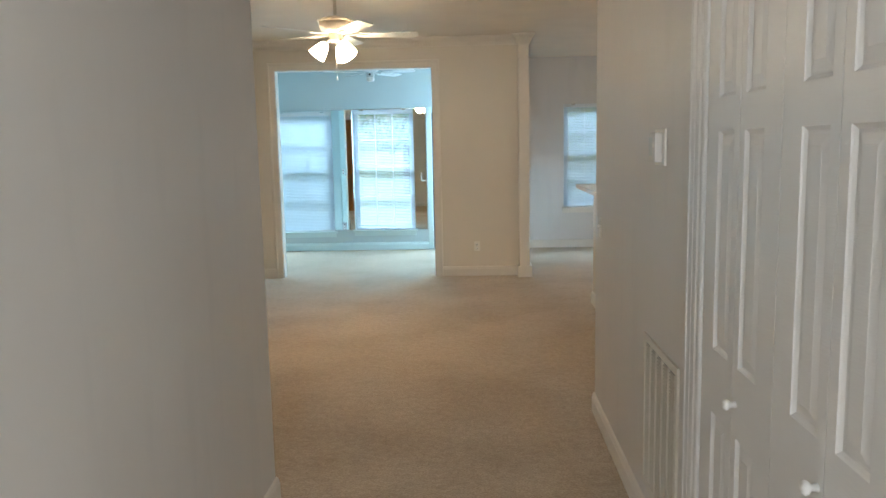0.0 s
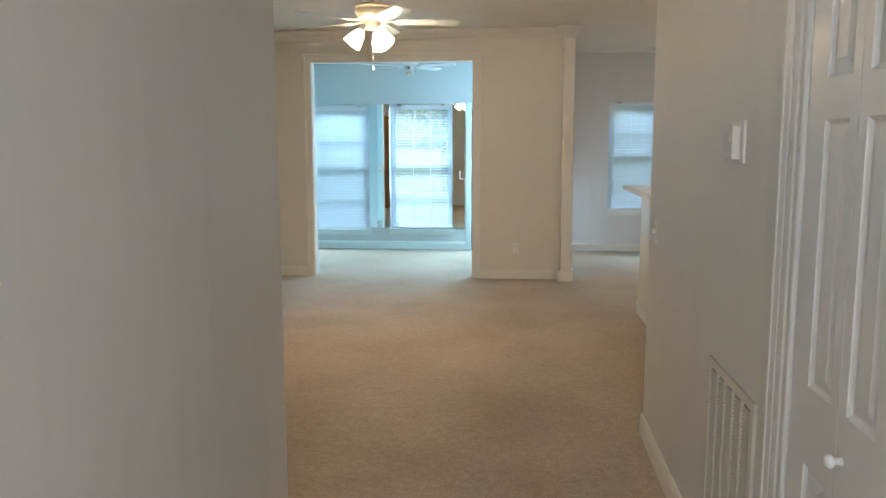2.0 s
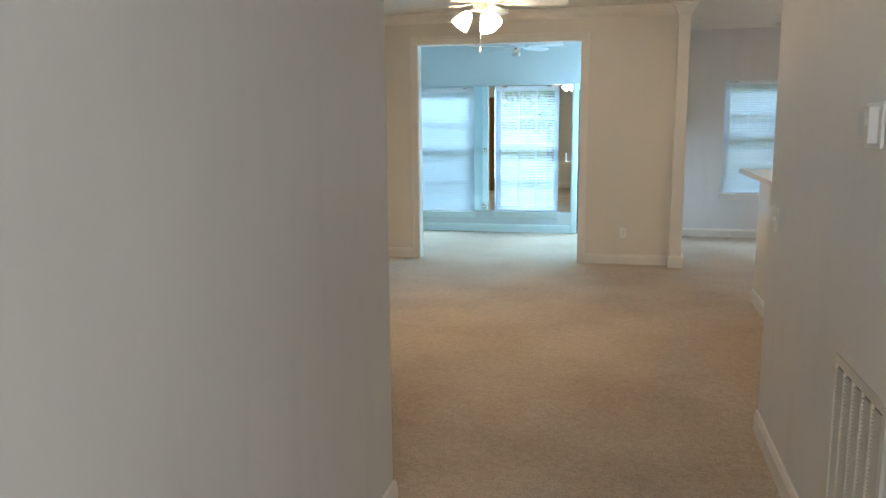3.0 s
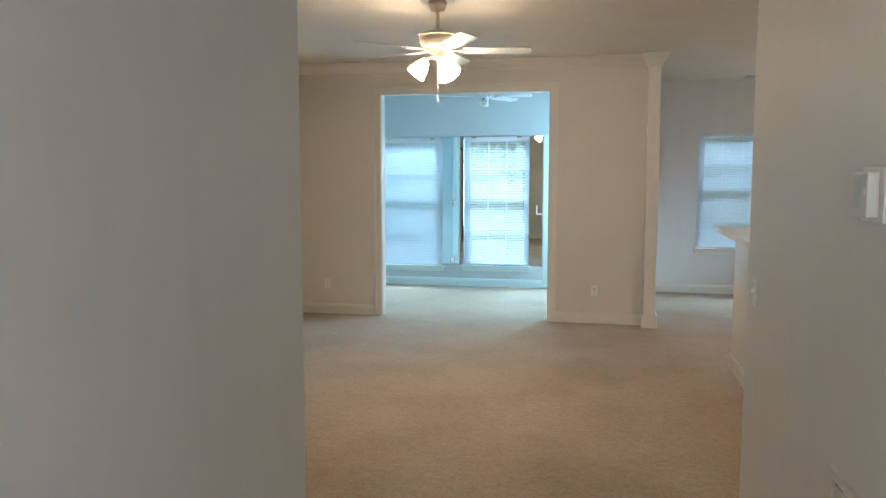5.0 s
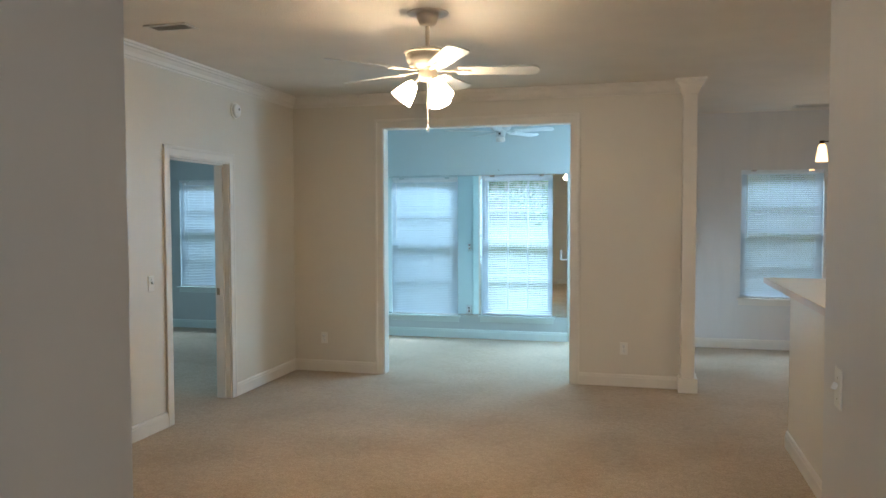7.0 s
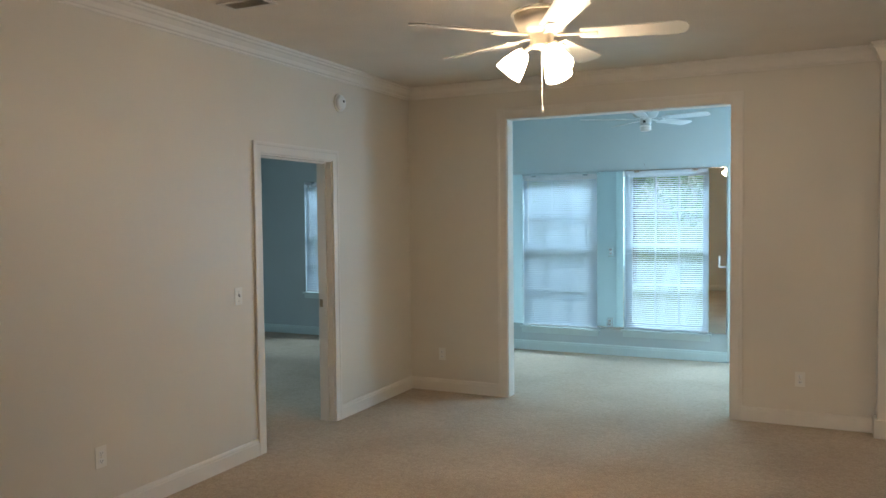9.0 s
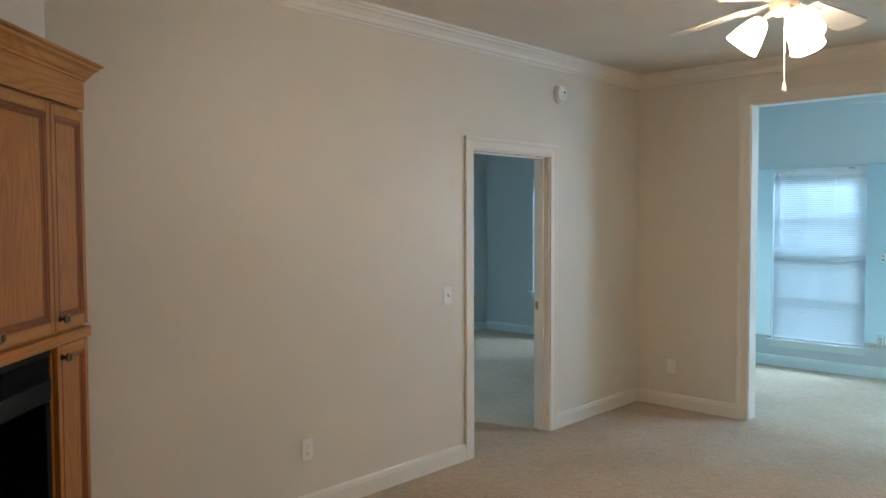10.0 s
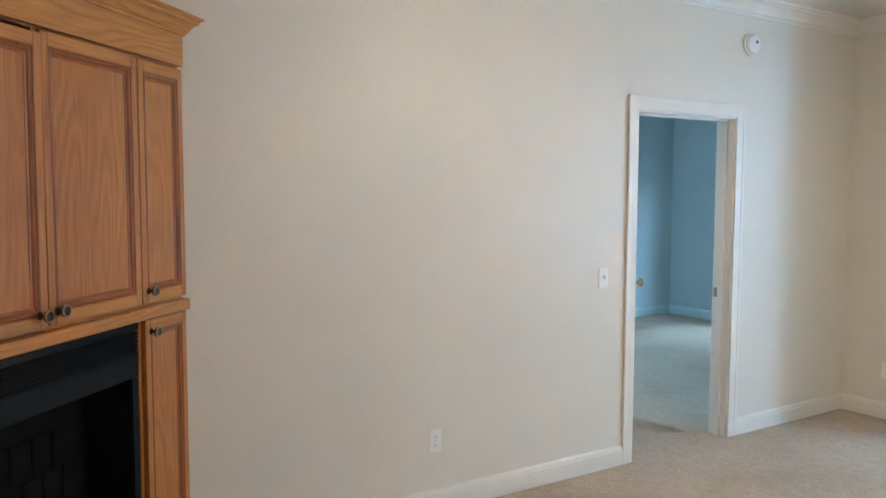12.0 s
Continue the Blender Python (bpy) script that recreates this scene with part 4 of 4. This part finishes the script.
def ceiling_fan(x, y, turn, blade_z, radius, body, blade, lit, label):
    f = thing("ceiling_fan", pose(x, y, CEIL), label, "ceiling fan", "ceiling fans")
    b = blade_z - CEIL
    part("canopy_ring", lathe(((0, -0.0005), (0.125, -0.0005), (0.122, -0.007), (0.06, -0.010), (0, -0.010)), 40), body, f)
    part("canopy", lathe(((0, -0.0105), (0.066, -0.0105), (0.062, -0.035), (0.048, -0.068), (0.026, -0.078), (0, -0.078)), 36), body, f, smooth=True)
    part("downrod", lathe(((0, -0.076), (0.0125, -0.076), (0.0125, b + 0.125), (0, b + 0.125)), 16), body, f, smooth=True)
    part("motor_cap", lathe(((0, b + 0.145), (0.03, b + 0.142), (0.09, b + 0.128), (0.138, b + 0.108), (0.143, b + 0.100), (0.138, b + 0.097), (0, b + 0.097)), 44), body, f)
    part("motor_housing", lathe(((0, b + 0.0965), (0.130, b + 0.0965), (0.127, b + 0.060), (0.108, b + 0.025), (0.080, b + 0.006), (0, b + 0.006)), 44), body, f, smooth=True)
    part("switch_housing", lathe(((0, b + 0.005), (0.055, b + 0.005), (0.055, b - 0.045), (0.048, b - 0.058), (0, b - 0.062)), 32), body, f)
    for i in range(5):
        m = pose(0, 0, b, 0, 0, turn + 72 * i)
        arm = bmesh.new()
        bm_box(arm, 0.070, 0.175, -0.012, 0.012, -0.006, 0.002)
        bm_box(arm, 0.1755, 0.260, -0.030, 0.030, -0.008, -0.0035)
        bevelled(arm, 0.002, 1)
        a = part("blade_arm", arm, body, f)
        a.matrix_basis = m
        bl = part("blade", blade_bm(0.18, radius, 0.105, 0.135), blade, f)
        bl.matrix_basis = m @ pose(0, 0, 0, -11)
    if lit:
        for i, a in enumerate((197, 77, -43)):
            stem = part("light_arm", turned(lathe(((0, 0.0), (0.011, 0.0), (0.011, 0.058), (0.026, 0.062), (0.026, 0.078), (0, 0.078)), 16), pose(0, 0, b - 0.030, 0, 0, a) @ pose(0.030, 0, 0, 0, 128)), body, f)
            s = part("shade", shade_bm(), SHADE, f, "lit frosted white glass shade", smooth=True)
            s.matrix_basis = pose(0, 0, b - 0.030, 0, 0, a) @ pose(0.083, 0, -0.042, 0, -38)
            bulb = bpy.data.lights.new("fan_bulb", "POINT")
            bulb.energy, bulb.color, bulb.shadow_soft_size = 5.0, (1.0, 0.80, 0.56), 0.025
            new("fan_bulb", bulb).matrix_world = pose(x, y, CEIL) @ s.matrix_basis @ pose(0, 0, -0.095)
    else:
        part("end_cap", lathe(((0.0, b - 0.0625), (0.050, b - 0.0625), (0.054, b - 0.075), (0.052, b - 0.105), (0.040, b - 0.116), (0.0, b - 0.118)), 28), PLASTIC_WHITE, f)
        part("chain_switch", box(-0.012, 0.012, -0.060, -0.0555, b - 0.040, b - 0.016, 0.002), GAP_SHADE_AND_BLACK, f)
    part("pull_chain", lathe(((0, b - 0.062), (0.0022, b - 0.062), (0.0022, b - 0.325), (0, b - 0.325)), 6), PLASTIC_WHITE, f) if lit else None
    if lit:
        part("chain_knob", lathe(((0, b - 0.324), (0.004, b - 0.326), (0.010, b - 0.350), (0.008, b - 0.358), (0, b - 0.360)), 16), PLASTIC_WHITE, f, smooth=True)
    return f


ceiling_fan(-1.236, 5.808, 12, 2.450, 0.66, FAN_BODY, FAN_BLADE, True, "cream five bladed ceiling fan with lit frosted glass shades")
ceiling_fan(-1.52, 9.86, -14, 2.525, 0.62, FAN_WHITE, FAN_WHITE, False, "white five bladed ceiling fan, unlit, in the sunroom")


# ---- dining room chandelier ----
def chandelier(x, y):
    e = thing("chandelier", pose(x, y, CEIL), "bronze chandelier with lit amber glass shades over the dining area", "chandelier")
    part("canopy", lathe(((0, -0.0005), (0.06, -0.0005), (0.05, -0.03), (0, -0.035)), 28), BRONZE, e)
    part("rod", lathe(((0, -0.034), (0.005, -0.034), (0.005, -0.39), (0, -0.39)), 10), BRONZE, e)
    part("hub", lathe(((0, -0.385), (0.02, -0.395), (0.035, -0.46), (0.02, -0.54), (0.0, -0.56)), 24), BRONZE, e, smooth=True)
    for i in range(5):
        a = 180 + 72 * i
        arm = part("arm", turned(box(0.02, 0.25, -0.006, 0.006, -0.49, -0.478, 0.003), pose(0, 0, 0, 0, 0, a)), BRONZE, e)
        part("socket", turned(lathe(((0, -0.508), (0.024, -0.508), (0.024, -0.476), (0, -0.476)), 16), pose(0, 0, 0, 0, 0, a) @ pose(0.25, 0, 0)), BRONZE, arm)
        part("shade", turned(lathe(((0.024, -0.509), (0.036, -0.530), (0.046, -0.600), (0.058, -0.680), (0.056, -0.680), (0.043, -0.600), (0.033, -0.532), (0.022, -0.512), (0.024, -0.509)), 24), pose(0, 0, 0, 0, 0, a) @ pose(0.25, 0, 0)), AMBER, arm, "lit amber glass shade", smooth=True)


chandelier(1.965, 9.6)


# ---- fireplace cabinet across the corner ----
def rail_door(parent, u0, u1, z0, z1, knob_u, knob_z, tilt=0.0, name="door"):
    """An oak frame-and-panel door on the cabinet front; the shown face looks along -Y."""
    y = -0.200
    w, h = u1 - u0, z1 - z0
    holder = part(name, box(0.036, w - 0.036, -0.008, -0.001, 0.046, h - 0.046), OAK_V, parent)
    holder.matrix_basis = pose(u0, y, z0, 0, tilt, 0)
    for a, b in ((0, 0.028), (w - 0.028, w)):
        part("stile", box(a, b, -0.020, -0.001, 0, h, 0.003), OAK_V, holder)
    for a, b in ((0, 0.038), (h - 0.038, h)):
        part("rail", box(0.0282, w - 0.0282, -0.020, -0.001, a, b, 0.003), OAK_H, holder)
    bead = bmesh.new()
    prof = ((0, 0.0), (0.0, -0.0185), (0.003, -0.0185), (0.005, -0.0155), (0.010, -0.0175), (0.015, -0.0145), (0.018, -0.010), (0.024, -0.0085), (0.026, -0.006), (0.026, 0.0))
    cs = ((0.0285, 0.0385, 1, 1), (w - 0.0285, 0.0385, -1, 1), (w - 0.0285, h - 0.0385, -1, -1), (0.0285, h - 0.0385, 1, -1))
    rings = [[bead.verts.new((a + sa * p, q - 0.0012, b + sb * p)) for p, q in prof] for a, b, sa, sb in cs]
    for i in range(4):
        r, s = rings[i], rings[(i + 1) % 4]
        for k in range(len(prof)):
            l = (k + 1) % len(prof)
            bead.faces.new((r[k], r[l], s[l], s[k]))
    part("bead", bead, OAK_DARK, holder, "dark stained bead moulding")
    kn = part("knob", turned(lathe(((0, 0), (0.012, 0), (0.012, 0.003), (0.006, 0.006), (0.006, 0.018), (0.015, 0.021), (0.018, 0.025), (0.016, 0.031), (0.012, 0.029), (0.006, 0.031), (0, 0.031)), 24), pose(knob_u - u0, -0.0195, knob_z - z0, 90)), BRONZE, holder, "antique bronze round knob", smooth=True)
    ring = turned(lathe(((0.0125, -0.0312), (0.0150, -0.0335), (0.0178, -0.0318), (0.0185, -0.0275), (0.0170, -0.0262), (0.0125, -0.0312)), 28), pose(0, 0, 0, -90))
    r = part("ring", ring, RING, kn, "worn brass rim")
    r.matrix_basis = pose(knob_u - u0, -0.0195, knob_z - z0)
    return holder


def fireplace_cabinet():
    c = thing("fireplace_cabinet", pose(-2.343, 2.749, 0, 0, 0, 135), "oak built-in corner cabinet with panelled doors round a black fireplace", "cabinet")
    W, D = 1.398, -0.200
    side = D + 0.001
    part("side_panel", box(W - 0.018, W, side, -0.001, 0.0, 2.125, 0.001), OAK_V, c)
    part("side_panel", box(0.0, 0.018, side, -0.001, 0.0, 2.125, 0.001), OAK_V, c)
    fr = bmesh.new()
    for a, b, z0, z1 in ((0.018, W - 0.018, 2.018, 2.125), (0.018, W - 0.018, 1.187, 1.200), (0.256, 0.272, 0.0, 1.146), (1.128, 1.144, 0.0, 1.146), (0.018, 0.256, 0.0, 0.10), (1.144, W - 0.018, 0.0, 0.10), (0.255, 0.268, 1.200, 2.018), (0.690, 0.708, 1.200, 2.018), (1.128, 1.144, 1.200, 2.018)):
        bm_box(fr, a, b, D, D + 0.018, z0, z1)
    part("face_frame", fr, OAK_V, c)
    part("fascia", box(-0.004, W + 0.004, D - 0.022, D - 0.001, 2.022, 2.140, 0.002), OAK_H, c)
    part("fascia_return", box(W + 0.0005, W + 0.004, D - 0.0008, -0.002, 2.022, 2.140), OAK_H, c)
    # cornice: stepped cove, mitred round the right end
    prof = ((0.0, 0.0), (0.006, 0.003), (0.008, 0.010), (0.016, 0.018), (0.028, 0.038), (0.042, 0.048), (0.044, 0.057), (0.054, 0.062), (0.056, 0.070), (0.0, 0.070))
    bm = bmesh.new()
    rings = []
    for u, y, du, dy in ((-0.004, D - 0.022, 0, -1), (W + 0.004, D - 0.022, 1, -1), (W + 0.004, -0.002, 1, 0)):
        rings.append([bm.verts.new((u + du * o, y + dy * o, 2.128 + z)) for o, z in prof])
    for r, s in zip(rings, rings[1:]):
        for i in range(len(prof)):
            j = (i + 1) % len(prof)
            bm.faces.new((r[i], r[j], s[j], s[i]))
    bm.faces.new(rings[0])
    bm.faces.new(rings[-1][::-1])
    part("cornice", bm, OAK_H, c)
    part("cabinet_top", box(0.0, W, D, -0.002, 2.1405, 2.150), OAK_H, c)
    part("shelf", box(-0.004, W + 0.008, D - 0.030, -0.002, 1.146, 1.1865, 0.008, 3), OAK_H, c, "oak ledge with rounded edge")
    # dark board: the shade behind the door gaps is in its colour
    part("cabinet_back", box(0.02, W - 0.02, -0.012, -0.002, 1.19, 2.12), GAP_SHADE_AND_BLACK, c)
    rail_door(c, 0.006, 0.2605, 1.198, 2.012, 0.226, 1.240)
    rail_door(c, 0.2615, 0.697, 1.198, 2.007, 0.666, 1.238, tilt=0.45)
    rail_door(c, 0.702, 1.128, 1.200, 2.012, 0.734, 1.240)
    rail_door(c, 1.134, 1.394, 1.200, 2.010, 1.166, 1.242)
    rail_door(c, 0.006, 0.256, 0.106, 1.143, 0.228, 1.092)
    rail_door(c, 1.142, 1.390, 0.106, 1.143, 1.174, 1.102)
    # the black fireplace insert
    u0, u1 = 0.274, 1.126
    ins = part("fireplace_insert", box(u0, u1, D - 0.004, D + 0.014, 1.118, 1.145, 0.002), BLACK_METAL, c, "black steel fireplace insert")
    part("hood", turned(box(u0 + 0.002, u1 - 0.002, -0.006, 0.006, 0, 0.075, 0.003), pose(0, D + 0.004, 0.958, 2)), BLACK_METAL, ins)
    for i in range(6):
        part("louver", turned(box(u0 + 0.003, u1 - 0.003, -0.008, 0.008, -0.0015, 0.0015), pose(0, D + 0.004, 1.040 + 0.0135 * i, 30)), BLACK_METAL, ins)
    # dark sheet painted for the shade between the louvers
    part("louver_back", box(u0, u1, D + 0.020, D + 0.024, 1.03, 1.117), GAP_SHADE_AND_BLACK, ins)
    part("lower_panel", box(u0, u1, D, D + 0.012, 0.0, 0.17, 0.003), BLACK_METAL, ins)
    for a, b in ((u0, u0 + 0.032), (u1 - 0.032, u1)):
        part("surround", box(a, b, D + 0.002, D + 0.014, 0.172, 0.953, 0.002), BLACK_METAL, ins)
    # firebox: a recess with near-black lining
    part("firebox_back", box(u0 + 0.03, u1 - 0.03, -0.016, -0.004, 0.17, 0.96), FIREBRICK, ins)
    part("firebox_side", box(u0 + 0.018, u0 + 0.0295, D + 0.016, -0.004, 0.17, 0.96), FIREBRICK, ins)
    part("firebox_side", box(u1 - 0.0295, u1 - 0.018, D + 0.016, -0.004, 0.17, 0.96), FIREBRICK, ins)
    part("firebox_floor", box(u0 + 0.03, u1 - 0.03, D + 0.016, -0.017, 0.158, 0.17), FIREBRICK, ins)
    part("firebox_top", box(u0 + 0.03, u1 - 0.03, D + 0.026, -0.017, 0.9605, 0.972), FIREBRICK, ins)
    for r in range(5):
        for k in range(9):
            a = u0 + 0.05 + k * 0.086 + (0.043 if r % 2 else 0)
            if a + 0.08 < u1 - 0.035:
                part("firebrick", box(a, a + 0.080, -0.024, -0.0165, 0.20 + r * 0.125, 0.32 + r * 0.125, 0.003, 1), FIREBRICK, ins)
    gr = bmesh.new()
    for i in range(9):
        q = u0 + 0.16 + i * 0.065
        bm_box(gr, q, q + 0.012, D + 0.05, -0.04, 0.27, 0.284)
        bm_box(gr, q, q + 0.012, D + 0.05, D + 0.062, 0.284, 0.36)
    bm_box(gr, u0 + 0.14, u1 - 0.14, D + 0.07, D + 0.082, 0.255, 0.2695)
    for q in (u0 + 0.18, u1 - 0.20):
        bm_box(gr, q, q + 0.012, D + 0.07, D + 0.082, 0.171, 0.2548)
        bm_box(gr, q, q + 0.012, -0.06, -0.048, 0.171, 0.2698)
    part("log_grate", gr, BLACK_METAL, ins, "black iron log grate")


fireplace_cabinet()


# ---- bedroom door, standing half open into the bedroom ----
def bedroom_door():
    e = thing("bedroom_door", pose(-3.592, LD0 + 0.022, 0.012, 0, 0, 37.5), "white panelled bedroom door standing ajar with a brass knob", "door")
    w, h = 0.825, 2.0
    pans = [(0.11, 0.37, 1.62, 1.88), (0.455, 0.715, 1.62, 1.88), (0.11, 0.37, 0.98, 1.52), (0.455, 0.715, 0.98, 1.52), (0.11, 0.37, 0.22, 0.82), (0.455, 0.715, 0.22, 0.82)]
    part("slab", moulded_leaf(w, h, pans, 0.035, out=1), DOOR_PAINT, e)
    for s, m in ((1, pose(0.0, w - 0.065, 0.95, 0, 90)), (-1, pose(-0.035, w - 0.065, 0.95, 0, -90))):
        part("knob", turned(lathe(((0, 0), (0.030, 0), (0.029, 0.005), (0.012, 0.010), (0.011, 0.032), (0.024, 0.040), (0.028, 0.052), (0.022, 0.064), (0, 0.067)), 28), m), BRASS, e, "polished brass door knob", smooth=True)
    for z in (0.2, 1.0, 1.78):
        part("hinge", turned(lathe(((0, 0), (0.006, 0), (0.006, 0.09), (0, 0.09)), 10), pose(0.008, -0.004, z)), BRASS, e)


bedroom_door()
strike = tagged(part("strike_plate", box(WEST - 0.120, WEST - 0.092, LD1 - 0.0158, LD1 - 0.0144, 0.905, 0.965), RING), "brass strike plate on the bedroom door jamb", "strike plate")

# ---- outside ----
tagged(part("ground", box(-150, 150, 11.35, 300, -0.35, -0.15), GRASS, None, "mown lawn"), kind="structure")


def tree(x, y, h, spread, seed):
    rnd = random.Random(seed)
    e = thing("tree", pose(x, y, -0.15), "leafy broad green tree standing on the lawn", "tree", "trees on the lawn")
    bm = bmesh.new()
    prev = None
    for i in range(7):
        z = h * 0.55 * i / 6
        r = 0.18 * (1 - 0.09 * i)
        ring = [bm.verts.new((r * math.cos(k * math.pi / 4) + 0.05 * i * math.sin(seed), r * math.sin(k * math.pi / 4), z)) for k in range(8)]
        if prev:
            for k in range(8):
                bm.faces.new((prev[k], prev[(k + 1) % 8], ring[(k + 1) % 8], ring[k]))
        prev = ring
    for k in range(7):
        a = rnd.uniform(0, 6.28)
        m = Matrix.Translation((0, 0, h * rnd.uniform(0.25, 0.5))) @ Matrix.Rotation(a, 4, "Z") @ Matrix.Rotation(rnd.uniform(0.6, 1.1), 4, "Y")
        merge(bm, turned(lathe(((0.07, 0), (0.045, 0.8), (0.015, spread * 0.8)), 6), m))
    part("trunk", bm, BARK, e)
    clumps = [(rnd.gauss(0, spread * 0.42), rnd.gauss(0, spread * 0.42), h * rnd.uniform(0.22, 0.98)) for _ in range(34)]
    verts, faces = [], []
    for cx, cy, cz in clumps:
        cr = rnd.uniform(0.4, 0.95)
        for _ in range(95):
            d = Vector((rnd.gauss(0, 1), rnd.gauss(0, 1), rnd.gauss(0, 0.8)))
            p = Vector((cx, cy, cz)) + d.normalized() * cr * rnd.uniform(0.4, 1.0)
            s = rnd.uniform(0.06, 0.13)
            u = Vector((rnd.gauss(0, 1), rnd.gauss(0, 1), rnd.gauss(0, 1))).normalized() * s
            v = u.orthogonal().normalized() * s * 0.6
            n = len(verts)
            verts += [p - u, p + v, p + u, p - v]
            faces.append((n, n + 1, n + 2, n + 3))
    me = bpy.data.meshes.new("crown")
    me.from_pydata([tuple(q) for q in verts], [], faces)
    me.materials.append(LEAVES)
    new("crown", me).parent = e
    return e


for i, (x, y, h) in enumerate(((-1.4, 19.5, 6.5), (1.2, 22.0, 7.5), (-4.4, 23.0, 8.0), (3.8, 19.0, 6.0), (-8.0, 21.0, 7.0), (-2.6, 27.0, 9.0), (6.5, 25.0, 8.0))):
    tree(x, y, h, 2.4 + 0.1 * i, 11 + i)
